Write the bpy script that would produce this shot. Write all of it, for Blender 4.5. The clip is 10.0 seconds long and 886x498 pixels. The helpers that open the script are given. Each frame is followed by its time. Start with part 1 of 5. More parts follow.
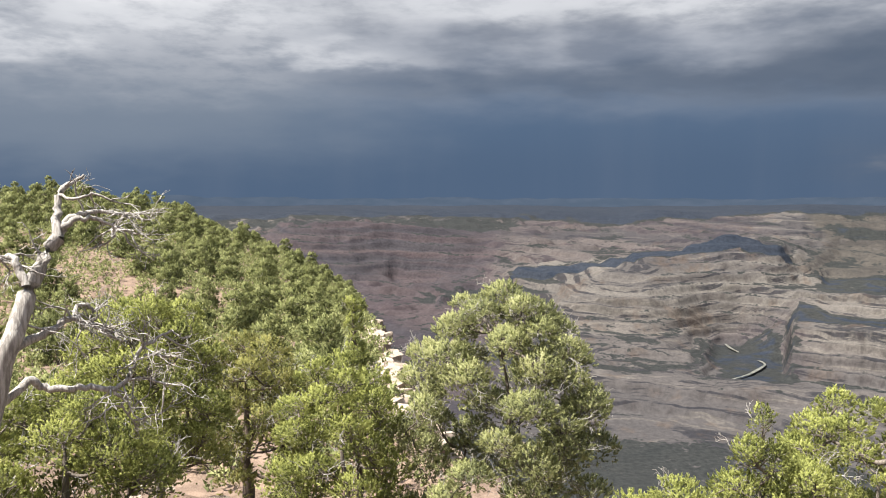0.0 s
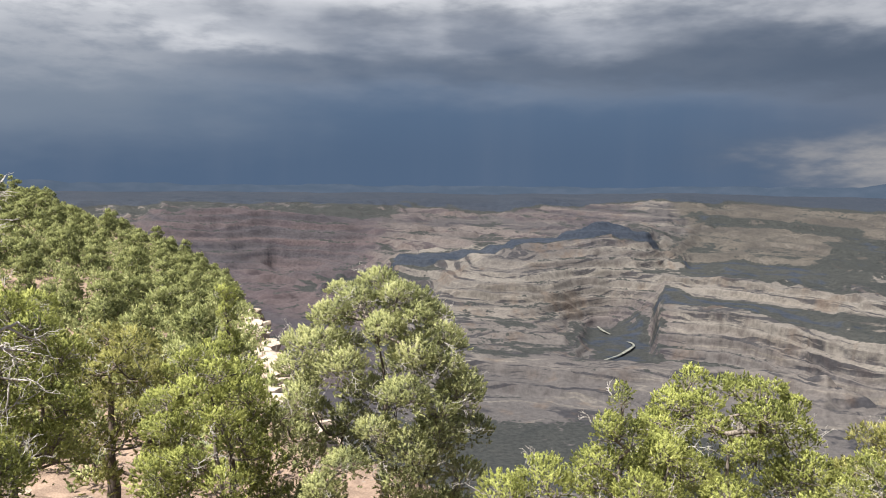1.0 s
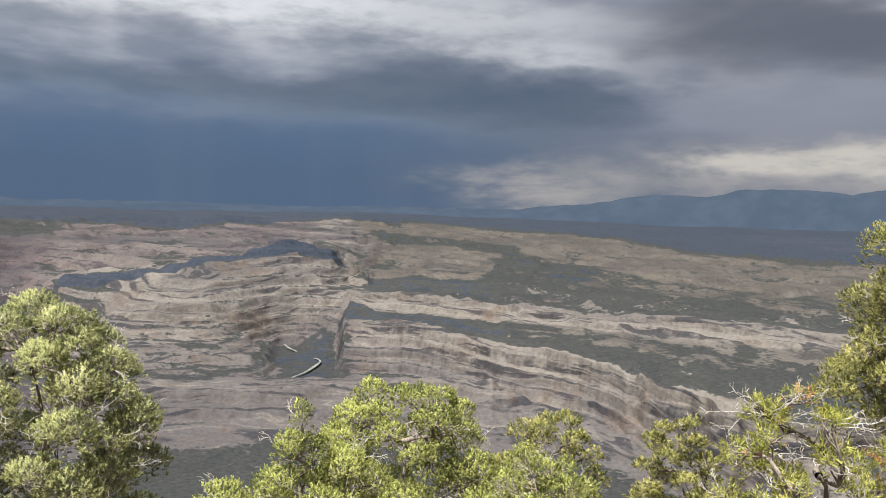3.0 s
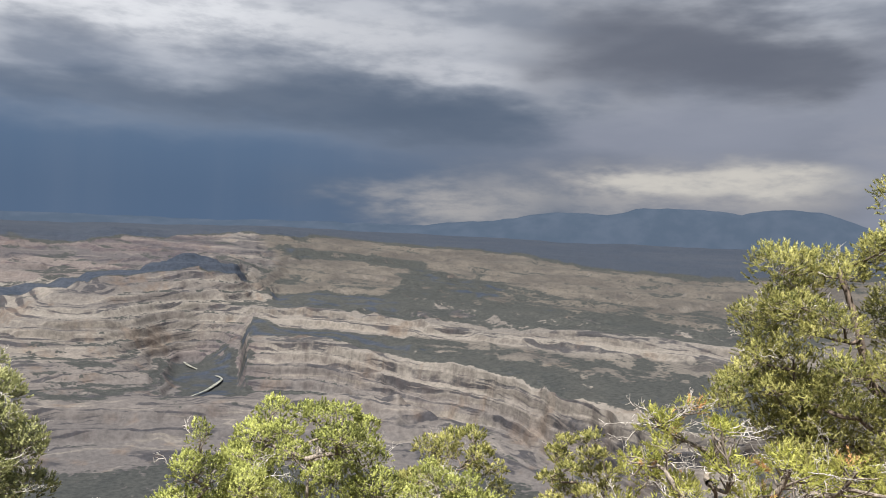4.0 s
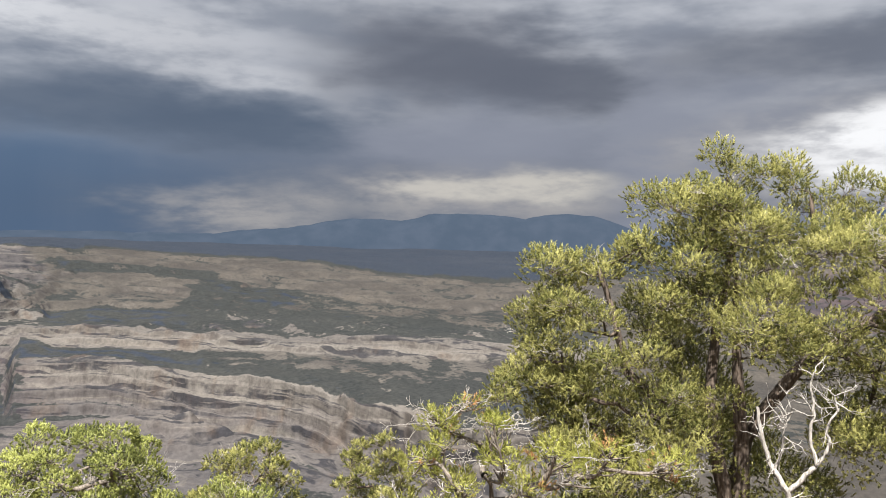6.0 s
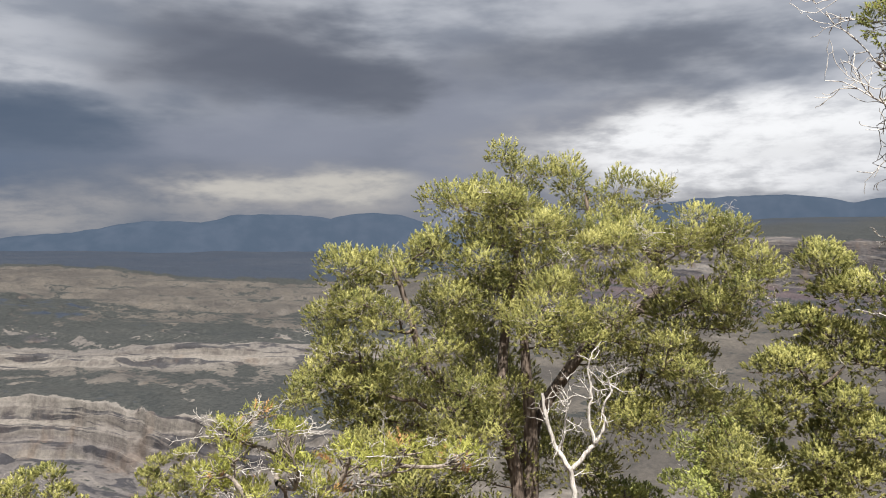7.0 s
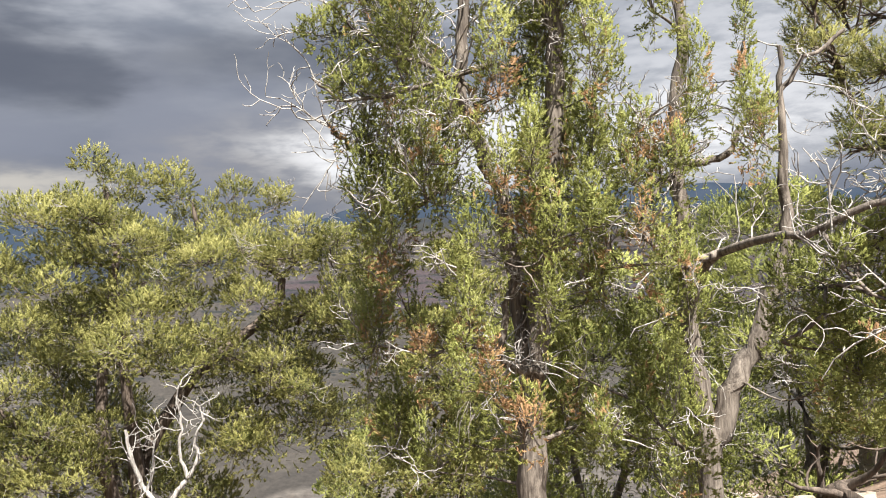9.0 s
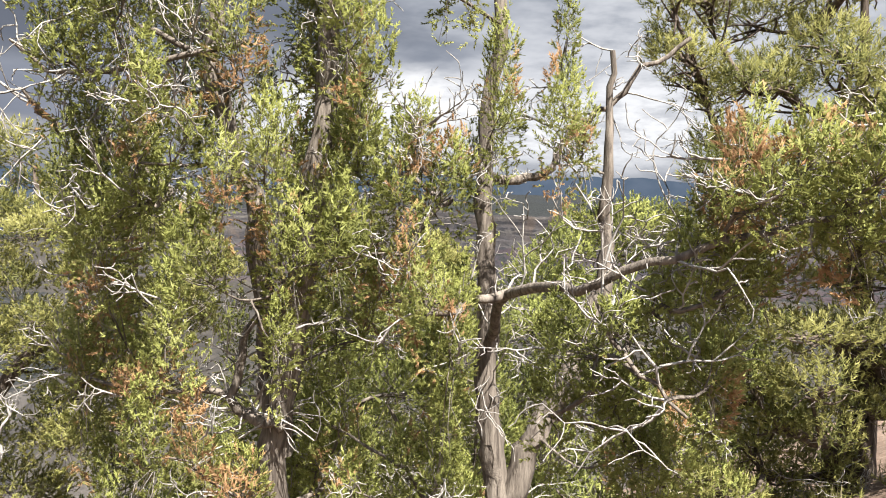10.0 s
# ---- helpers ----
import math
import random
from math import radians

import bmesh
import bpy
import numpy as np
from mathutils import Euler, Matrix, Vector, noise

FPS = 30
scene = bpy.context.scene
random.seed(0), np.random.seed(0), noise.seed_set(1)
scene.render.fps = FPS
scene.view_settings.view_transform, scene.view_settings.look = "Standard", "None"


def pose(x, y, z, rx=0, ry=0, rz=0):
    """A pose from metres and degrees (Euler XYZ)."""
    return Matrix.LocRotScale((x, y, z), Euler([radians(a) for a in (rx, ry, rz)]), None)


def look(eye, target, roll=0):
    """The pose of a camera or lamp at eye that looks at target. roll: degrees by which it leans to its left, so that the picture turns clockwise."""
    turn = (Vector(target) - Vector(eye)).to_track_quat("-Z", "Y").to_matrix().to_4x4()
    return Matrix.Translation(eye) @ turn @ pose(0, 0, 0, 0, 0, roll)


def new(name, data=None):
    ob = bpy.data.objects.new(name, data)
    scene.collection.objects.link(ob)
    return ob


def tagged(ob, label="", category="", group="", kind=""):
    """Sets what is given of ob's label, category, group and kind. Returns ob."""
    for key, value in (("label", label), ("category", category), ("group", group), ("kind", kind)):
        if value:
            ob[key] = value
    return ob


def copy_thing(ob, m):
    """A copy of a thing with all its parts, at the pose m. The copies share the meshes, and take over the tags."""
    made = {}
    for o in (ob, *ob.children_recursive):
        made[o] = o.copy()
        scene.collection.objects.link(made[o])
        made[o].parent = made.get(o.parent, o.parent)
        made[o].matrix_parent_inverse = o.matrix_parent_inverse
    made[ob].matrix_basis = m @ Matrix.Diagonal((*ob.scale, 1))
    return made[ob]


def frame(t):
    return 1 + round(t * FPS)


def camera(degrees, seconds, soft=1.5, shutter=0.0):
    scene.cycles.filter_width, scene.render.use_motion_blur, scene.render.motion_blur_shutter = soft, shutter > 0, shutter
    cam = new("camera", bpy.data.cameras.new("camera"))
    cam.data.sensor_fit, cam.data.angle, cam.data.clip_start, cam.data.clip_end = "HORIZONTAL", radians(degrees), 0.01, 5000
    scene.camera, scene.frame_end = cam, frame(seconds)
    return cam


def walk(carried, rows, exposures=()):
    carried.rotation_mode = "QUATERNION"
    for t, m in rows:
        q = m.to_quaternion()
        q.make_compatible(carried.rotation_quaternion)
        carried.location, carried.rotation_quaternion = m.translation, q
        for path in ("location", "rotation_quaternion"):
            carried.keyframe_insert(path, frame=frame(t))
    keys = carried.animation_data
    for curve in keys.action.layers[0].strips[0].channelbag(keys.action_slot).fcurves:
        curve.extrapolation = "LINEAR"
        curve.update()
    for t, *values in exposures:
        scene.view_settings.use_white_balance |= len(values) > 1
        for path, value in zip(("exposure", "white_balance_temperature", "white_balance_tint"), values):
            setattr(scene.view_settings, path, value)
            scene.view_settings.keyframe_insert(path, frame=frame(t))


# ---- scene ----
# The camera and its walk: t, x, y, z, yaw, pitch, roll
cam = camera(58.4, 10.0, soft=1.0)
ROWS = [
    (0.0, 0.123, -0.031, 1.588, 1.48, -3.42, -0.02),
    (0.5, 0.181, -0.034, 1.581, -2.35, -3.79, -0.17),
    (1.0, 0.249, -0.015, 1.570, -7.07, -4.32, -0.37),
    (1.5, 0.255, -0.023, 1.581, -16.72, -3.54, -0.53),
    (2.0, 0.277, -0.041, 1.581, -22.87, -4.02, -1.12),
    (2.5, 0.299, -0.066, 1.588, -26.46, -3.49, -1.05),
    (4.0, 0.327, -0.081, 1.583, -36.14, -1.40, -1.98),
    (4.5, 0.352, -0.124, 1.587, -40.27, -1.14, -1.31),
    (5.0, 0.361, -0.158, 1.592, -43.29, -0.94, -0.95),
    (6.5, 0.487, -0.258, 1.599, -56.98, -0.60, -0.11),
    (7.0, 0.548, -0.348, 1.619, -64.77, -0.56, 0.43),
    (7.5, 0.746, -0.570, 1.645, -71.64, -0.17, -0.66),
    (8.0, 1.023, -0.899, 1.643, -75.65, -3.93, 5.96),
    (8.5, 1.313, -1.287, 1.706, -79.61, -0.07, 1.76),
    (9.0, 1.608, -1.766, 1.783, -84.95, -1.13, 2.31),
    (9.5, 1.959, -2.271, 1.902, -84.36, -2.79, 1.81),
    (10.0, 2.477, -2.629, 1.989, -89.54, -2.75, -1.83),
]
walk(cam, [(t, pose(x, y, z, 90 + pitch, roll, yaw)) for t, x, y, z, yaw, pitch, roll in ROWS], exposures=[(0.0, 1.82), (2.0, 1.85), (4.5, 1.92), (7.0, 1.84), (8.2, 1.86), (9.3, 1.99), (10.0, 2.04)])

# ---- light: storm sky, broken sun ----
SUN_AZ, SUN_EL = -120.0, 60.0      # degrees clockwise from +y, and up
world = bpy.data.worlds.new("storm_sky")
scene.world = world
world.use_nodes = True


class Nodes:
    """Short hand for building node trees."""

    def __init__(self, tree):
        self.t = tree
        self.t.nodes.clear()

    def add(self, kind, ins=None, **props):
        n = self.t.nodes.new(kind)
        for k, v in props.items():
            if k == "operation":
                n.operation = v
            elif k == "interpolation_type":
                n.interpolation_type = v
            elif k == "data_type":
                n.data_type = v
            elif k == "blend_type":
                n.blend_type = v
            elif k == "attribute_name":
                n.attribute_name = v
            elif k == "feature":
                n.feature = v
            elif k == "sky_type":
                n.sky_type = v
            elif k == "sun_disc":
                n.sun_disc = v
            elif k == "sun_elevation":
                n.sun_elevation = v
            elif k == "sun_rotation":
                n.sun_rotation = v
        for k, v in (ins or {}).items():
            self.put(n.inputs[k], v)
        return n

    def put(self, socket, v):
        if isinstance(v, bpy.types.NodeSocket):
            self.t.links.new(v, socket)
        elif isinstance(v, bpy.types.Node):
            self.t.links.new(v.outputs[0], socket)
        else:
            socket.default_value = v

    def m(self, op, a, b=0.0, c=0.0):
        return self.add("ShaderNodeMath", {0: a, 1: b, 2: c}, operation=op).outputs[0]

    def smooth(self, v, lo, hi):
        n = self.add("ShaderNodeMapRange", {"Value": v, "From Min": lo, "From Max": hi}, interpolation_type="SMOOTHSTEP")
        return n.outputs[0]

    def mix(self, f, a, b, blend="MIX"):
        n = self.add("ShaderNodeMix", data_type="RGBA", blend_type=blend)
        n.clamp_factor = True
        self.put(n.inputs[0], f)
        self.put(n.inputs[6], a)
        self.put(n.inputs[7], b)
        return n.outputs[2]

    def noise(self, vec, scale, detail=4.0, rough=0.55, dist=0.0):
        n = self.add("ShaderNodeTexNoise", {"Vector": vec, "Scale": scale, "Detail": detail, "Roughness": rough, "Distortion": dist})
        return n.outputs[0]

    def bump2(self, u, v, cu, cv, su, sv):
        """A soft hill of 1 at (cu, cv)."""
        a = self.m("POWER", self.m("DIVIDE", self.m("SUBTRACT", u, cu), su), 2.0)
        b = self.m("POWER", self.m("DIVIDE", self.m("SUBTRACT", v, cv), sv), 2.0)
        return self.m("EXPONENT", self.m("MULTIPLY", self.m("ADD", a, b), -1.0))


def rgb(r, g, b):
    return (r, g, b, 1.0)


def build_sky():
    w = Nodes(world.node_tree)
    vec = w.add("ShaderNodeTexCoord").outputs["Generated"]
    s = w.add("ShaderNodeSeparateXYZ", {0: vec})
    x, y, z = s.outputs[0], s.outputs[1], s.outputs[2]
    el = w.m("MULTIPLY", w.m("ARCSINE", z), 57.2958)
    az = w.m("MULTIPLY", w.m("ARCTAN2", x, y), 57.2958)
    # cloud banks lie longer than high; their edges are ragged
    flat = w.add("ShaderNodeCombineXYZ", {0: x, 1: y, 2: w.m("MULTIPLY", z, 3.4)}).outputs[0]
    shift = w.add("ShaderNodeMapping", {"Vector": flat, "Location": (3.1, 1.7, 5.3)}).outputs[0]
    big, big2 = w.noise(flat, 3.0, 3.0, 0.5), w.noise(shift, 3.4, 3.0, 0.5)
    fine, fine2 = w.noise(flat, 10.0, 4.0, 0.52), w.noise(shift, 11.0, 4.0, 0.54)
    azw = w.m("ADD", az, w.m("ADD", w.m("MULTIPLY", w.m("SUBTRACT", big, 0.5), 14.0), w.m("MULTIPLY", w.m("SUBTRACT", fine, 0.5), 9.0)))
    elw = w.m("ADD", el, w.m("ADD", w.m("MULTIPLY", w.m("SUBTRACT", big2, 0.5), 3.2), w.m("MULTIPLY", w.m("SUBTRACT", fine2, 0.5), 2.6)))
    puff = w.smooth(w.noise(flat, 20.0, 5.0, 0.6), 0.30, 0.62)
    # rain on the blue side, grey veils farther round
    col = w.mix(w.smooth(azw, 22.0, 40.0), rgb(0.028, 0.044, 0.072), rgb(0.037, 0.048, 0.068))
    col = w.mix(w.smooth(azw, 40.0, 56.0), col, rgb(0.062, 0.069, 0.087))
    lift = w.m("MULTIPLY", w.smooth(el, 1.5, 7.0), 0.6)
    col = w.mix(lift, col, w.mix(w.smooth(az, 20.0, 50.0), rgb(0.036, 0.056, 0.089), rgb(0.066, 0.073, 0.092)))
    streak = w.noise(w.add("ShaderNodeCombineXYZ", {0: az, 1: w.m("MULTIPLY", el, 0.10), 2: 0.0}).outputs[0], 0.14, 4.0)
    col = w.mix(w.m("MULTIPLY", w.smooth(streak, 0.40, 0.80), 0.12), col, rgb(0.075, 0.085, 0.105))
    # the pale deck above the rain
    deck = w.mix(w.smooth(w.m('ADD', w.m('MULTIPLY', fine, 0.5), w.m('MULTIPLY', big2, 0.5)), 0.38, 0.62), rgb(0.084, 0.093, 0.112), rgb(0.165, 0.172, 0.189))
    col = w.mix(w.m("MULTIPLY", w.smooth(elw, 4.8, 13.0), 0.95), col, deck)
    white, cream, dusk = (0.240, 0.245, 0.258), (0.190, 0.182, 0.168), (0.128, 0.124, 0.124)
    slate, storm, veil, glare = (0.030, 0.041, 0.060), (0.040, 0.045, 0.058), (0.084, 0.091, 0.112), (0.305, 0.308, 0.315)
    pale, haze = (0.178, 0.183, 0.197), (0.070, 0.085, 0.108)
    north = (
        (haze, -26, 6.5, 22, 5.0, 0.85),
        (pale, -22, 9.6, 16, 3.0, 0.5), (white, -20, 12.8, 14, 2.4, 0.9), (white, -30, 10.2, 8, 1.2, 0.85), (white, -9, 10.2, 8, 1.0, 0.7), (white, 6, 14.2, 18, 2.2, 0.85), (glare, -21, 14.0, 6, 1.4, 0.9),
        (white, 20, 13.4, 14, 2.0, 0.85), (pale, 31, 13.4, 9, 1.7, 0.85), (pale, 37, 11.2, 9, 1.1, 0.75), (pale, 30, 18.0, 30, 3.0, 0.5),
    )
    rain = (
        (slate, 26, 8.6, 18, 1.8, 0.78), (slate, 5, 8.6, 15, 1.2, 0.4), (slate, 38, 8.0, 11, 2.2, 0.8), (slate, 27, 10.2, 8, 1.2, 0.5),
        (storm, 51, 13.0, 10, 4.0, 0.95), (storm, 59, 11.2, 9, 2.6, 0.9), (storm, 74, 12.6, 14, 2.6, 0.7), (veil, 53, 7.0, 9, 2.2, 0.75), (veil, 69, 8.0, 8, 4.0, 0.7),
    )
    east = (
        (dusk, 36.5, 2.0, 6.0, 2.6, 0.85), (dusk, 52, 3.0, 12, 2.4, 0.8), (cream, 51, 3.6, 5.0, 1.1, 0.8), (cream, 57, 4.0, 6.5, 1.3, 0.85), (veil, 65, 5.0, 4.0, 9.0, 0.8),
        (dusk, 80, 5.6, 15, 4.2, 0.8), (glare, 80, 6.6, 9, 2.2, 0.98), (glare, 88, 7.6, 9, 2.3, 0.95), (glare, 84, 4.4, 11, 1.5, 0.9), (glare, 101, 6.5, 15, 4.5, 0.9), (white, 108, 12.0, 15, 4.5, 0.7),
    )
    for c, cu, cv, su, sv, k in north + rain + east:
        f = w.m("MULTIPLY", w.smooth(w.bump2(azw, elw, cu, cv, su, sv), 0.12, 0.95), k)
        if c[0] > 0.12:
            f = w.m("MULTIPLY", f, w.m("ADD", 0.5, w.m("MULTIPLY", puff, 0.5)))
        col = w.mix(f, col, rgb(*c))
    # overhead and behind: broken cloud under a clear sky
    sky = w.add("ShaderNodeTexSky", sky_type="NISHITA", sun_disc=False, sun_elevation=radians(SUN_EL), sun_rotation=radians(SUN_AZ))
    clear = w.mix(1.0, sky.outputs[0], rgb(0.085, 0.085, 0.085), "MULTIPLY")
    over = w.mix(w.smooth(big, 0.40, 0.58), clear, rgb(0.50, 0.50, 0.50))
    col = w.mix(w.smooth(el, 22.0, 48.0), col, over)
    bg = w.add("ShaderNodeBackground", {"Color": col, "Strength": 0.87})
    out = w.add("ShaderNodeOutputWorld")
    w.put(out.inputs[0], bg)


build_sky()
sun_data = bpy.data.lights.new("sun", "SUN")
sun_data.energy, sun_data.angle, sun_data.color = 5.0, radians(0.6), (1.0, 0.95, 0.87)
sun = new("sun", sun_data)
_a, _e = radians(SUN_AZ), radians(SUN_EL)
sun.matrix_world = look((math.sin(_a) * math.cos(_e) * 60, math.cos(_a) * math.cos(_e) * 60, math.sin(_e) * 60), (0, 0, 0))

# ---- materials ----
def material(name):
    mat = bpy.data.materials.new(name)
    mat.use_nodes = True
    return mat, Nodes(mat.node_tree)


def finish(n, color, rough=0.9, bump=None, strength=0.4, distance=0.05, spec=0.2):
    b = n.add("ShaderNodeBsdfPrincipled", {"Base Color": color, "Roughness": rough, "Specular IOR Level": spec})
    if bump is not None:
        n.put(b.inputs["Normal"], n.add("ShaderNodeBump", {"Height": bump, "Strength": strength, "Distance": distance}).outputs[0])
    n.put(n.add("ShaderNodeOutputMaterial").inputs[0], b)


def foliage_material(name, dull, mid, fresh, dead=None, dead_share=0.0, translucency=0.35):
    """Needles and scale leaves: each tuft its own green, some light passing through."""
    mat, n = material(name)
    isl = n.add("ShaderNodeAttribute", attribute_name="tone").outputs["Fac"]
    pos = n.add("ShaderNodeTexCoord").outputs["Object"]
    patch = n.noise(pos, 2.3, 2.0)
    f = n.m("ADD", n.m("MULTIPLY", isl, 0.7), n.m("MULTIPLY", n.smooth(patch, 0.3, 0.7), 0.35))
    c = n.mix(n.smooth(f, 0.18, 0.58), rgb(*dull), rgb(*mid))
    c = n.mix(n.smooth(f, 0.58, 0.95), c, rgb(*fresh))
    if dead:
        d = n.noise(pos, 2.6, 2.0)
        c = n.mix(n.smooth(n.m("ADD", d, n.m("MULTIPLY", isl, 0.15)), 0.80 - dead_share, 0.86 - dead_share), c, rgb(*dead))
    diff = n.add("ShaderNodeBsdfPrincipled", {"Base Color": c, "Roughness": 0.65, "Specular IOR Level": 0.12})
    tr = n.add("ShaderNodeBsdfTranslucent", {"Color": c})
    sh = n.add("ShaderNodeMixShader", {0: translucency, 1: diff.outputs[0], 2: tr.outputs[0]})
    n.put(n.add("ShaderNodeOutputMaterial").inputs[0], sh)
    return mat


PINYON = foliage_material("pinyon_needles", (0.094, 0.104, 0.035), (0.250, 0.245, 0.084), (0.394, 0.376, 0.150), translucency=0.46)
PINYON_GREY = foliage_material("pinyon_needles_greyish", (0.150, 0.165, 0.084), (0.315, 0.330, 0.151), (0.421, 0.422, 0.222), translucency=0.46)
JUNIPER = foliage_material("juniper_scales", (0.129, 0.147, 0.050), (0.300, 0.321, 0.102), (0.448, 0.464, 0.171), translucency=0.48)
JUNIPER_RUST = foliage_material("juniper_scales_with_rusty_tips", (0.120, 0.130, 0.041), (0.262, 0.280, 0.085), (0.345, 0.350, 0.139), (0.36, 0.225, 0.12), 0.14, translucency=0.46)
YOUNG = foliage_material("yellowing_needles", (0.177, 0.192, 0.041), (0.281, 0.286, 0.074), (0.340, 0.335, 0.110), (0.38, 0.22, 0.10), 0.12, translucency=0.46)
HILL_GREEN = foliage_material("hill_needles", (0.111, 0.126, 0.055), (0.215, 0.233, 0.094), (0.303, 0.307, 0.144), translucency=0.3)


def bark_material(name, a, b, scale):
    mat, n = material(name)
    pos = n.add("ShaderNodeTexCoord").outputs["Object"]
    mp = n.add("ShaderNodeMapping", {"Vector": pos, "Scale": (1.0, 1.0, 0.12)}).outputs[0]
    g = n.noise(mp, scale, 5.0, 0.65)
    s = n.noise(pos, 3.0, 3.0)
    c = n.mix(n.smooth(g, 0.35, 0.65), rgb(*a), rgb(*b))
    c = n.mix(n.m("MULTIPLY", n.smooth(s, 0.4, 0.7), 0.35), c, rgb(*a))
    finish(n, c, 0.9, g, 0.8, 0.02)
    return mat


BARK_DARK = bark_material("pinyon_bark", (0.05, 0.04, 0.033), (0.14, 0.11, 0.09), 30.0)
BARK_GREY = bark_material("juniper_bark", (0.070, 0.058, 0.049), (0.195, 0.168, 0.142), 34.0)
TWIG = bark_material("twig_bark", (0.13, 0.115, 0.10), (0.29, 0.265, 0.235), 30.0)
DEAD_WOOD = bark_material("weathered_dead_wood", (0.185, 0.17, 0.155), (0.41, 0.39, 0.365), 40.0)


def ground_material():
    """One sheet: pale soil near, layered rock in the canyon, dark woodland where the veg attribute says so. The far
    rock's colours also hold the storm's shade and haze.
    """
    mat, n = material("canyon_ground")
    pos = n.add("ShaderNodeTexCoord").outputs["Object"]
    xyz = n.add("ShaderNodeSeparateXYZ", {0: pos})
    veg = n.add("ShaderNodeAttribute", attribute_name="veg").outputs["Fac"]
    red = n.add("ShaderNodeAttribute", attribute_name="red").outputs["Fac"]
    near = n.add("ShaderNodeAttribute", attribute_name="near").outputs["Fac"]
    tan = n.add("ShaderNodeAttribute", attribute_name="tan").outputs["Fac"]
    tread = n.add("ShaderNodeAttribute", attribute_name="tread").outputs["Fac"]
    steep = n.add("ShaderNodeAttribute", attribute_name="steep").outputs["Fac"]
    strat = n.add("ShaderNodeAttribute", attribute_name="strat").outputs["Fac"]
    # beds follow the rock's own layering
    warp = n.noise(pos, 0.008, 4.0, 0.6)
    bed = n.m("ADD", strat, n.m("MULTIPLY", n.m("SUBTRACT", warp, 0.5), 7.0))
    lay = n.add("ShaderNodeCombineXYZ", {0: n.m("MULTIPLY", xyz.outputs[0], 0.0010), 1: n.m("MULTIPLY", xyz.outputs[1], 0.0010), 2: n.m("MULTIPLY", bed, 0.042)}).outputs[0]
    s1 = n.noise(lay, 1.0, 2.0, 0.5)
    s2 = n.noise(lay, 2.6, 5.0, 0.62)
    grain = n.noise(pos, 0.11, 5.0, 0.66)
    form = n.add("ShaderNodeValToRGB")
    ramp = form.color_ramp
    stops = ((0.0, (0.100, 0.090, 0.084)), (0.14, (0.126, 0.110, 0.098)), (0.26, (0.142, 0.124, 0.106)), (0.40, (0.158, 0.140, 0.119)), (0.58, (0.140, 0.124, 0.107)), (0.74, (0.084, 0.075, 0.071)), (1.0, (0.070, 0.063, 0.061)))
    while len(ramp.elements) < len(stops):
        ramp.elements.new(0.5)
    for e, (at_, c) in zip(ramp.elements, stops):
        e.position, e.color = at_, rgb(*c)
    n.put(form.inputs[0], n.m("DIVIDE", n.m("ADD", bed, 430.0), 330.0))
    rock = n.mix(n.smooth(s1, 0.35, 0.65), n.mix(0.45, form.outputs[0], rgb(0.052, 0.047, 0.047)), form.outputs[0])
    rock = n.mix(n.m("MULTIPLY", n.smooth(s1, 0.56, 0.66), 0.5), rock, rgb(0.150, 0.135, 0.117))
    rock = n.mix(n.m("MULTIPLY", n.m("MULTIPLY", n.smooth(s2, 0.53, 0.56), n.smooth(n.noise(pos, 0.017, 4.0, 0.6), 0.34, 0.52)), 0.85), rock, rgb(0.026, 0.026, 0.030))
    rock = n.mix(n.m("MULTIPLY", n.smooth(s2, 0.45, 0.38), 0.42), rock, rgb(0.195, 0.170, 0.140))
    varnish = n.noise(n.add("ShaderNodeMapping", {"Vector": pos, "Scale": (1, 1, 0.12)}).outputs[0], 0.035, 5.0, 0.65)
    rock = n.mix(n.m("MULTIPLY", n.m("MULTIPLY", n.smooth(varnish, 0.48, 0.62), steep), 0.35), rock, rgb(0.048, 0.038, 0.036))
    stain = n.noise(n.add("ShaderNodeMapping", {"Vector": pos, "Scale": (1, 1, 0.25)}).outputs[0], 0.011, 5.0, 0.6)
    rock = n.mix(n.m("MULTIPLY", n.smooth(stain, 0.54, 0.68), 0.5), rock, rgb(0.102, 0.073, 0.053))
    redrock = n.mix(n.smooth(s1, 0.35, 0.65), rgb(0.040, 0.036, 0.042), rgb(0.066, 0.048, 0.050))
    rock = n.mix(red, rock, redrock)
    plain = n.mix(n.smooth(n.noise(pos, 0.006, 5.0, 0.6), 0.35, 0.65), rgb(0.052, 0.046, 0.040), rgb(0.084, 0.073, 0.060))
    plain = n.mix(n.m("MULTIPLY", n.smooth(n.noise(pos, 0.03, 4.0, 0.7), 0.5, 0.7), 0.6), plain, rgb(0.034, 0.033, 0.030))
    rock = n.mix(n.m("MULTIPLY", tan, n.m("SUBTRACT", 1.0, n.m("MULTIPLY", steep, 0.8))), rock, plain)
    # grain, toned down and cooled: cloud shade and haze over the canyon, as colour
    rock = n.mix(1.0, rock, n.mix(n.smooth(grain, 0.32, 0.68), rgb(0.42, 0.438, 0.47), rgb(0.61, 0.627, 0.668)), "MULTIPLY")
    # scattered and closed woodland, thickest on the treads between ledges
    dots = n.add("ShaderNodeTexVoronoi", {"Vector": pos, "Scale": 0.062, "Randomness": 1.0}, feature="F1").outputs[0]
    small = n.add("ShaderNodeTexVoronoi", {"Vector": pos, "Scale": 0.13, "Randomness": 1.0}, feature="F1").outputs[0]
    patch = n.noise(pos, 0.006, 6.0, 0.65)
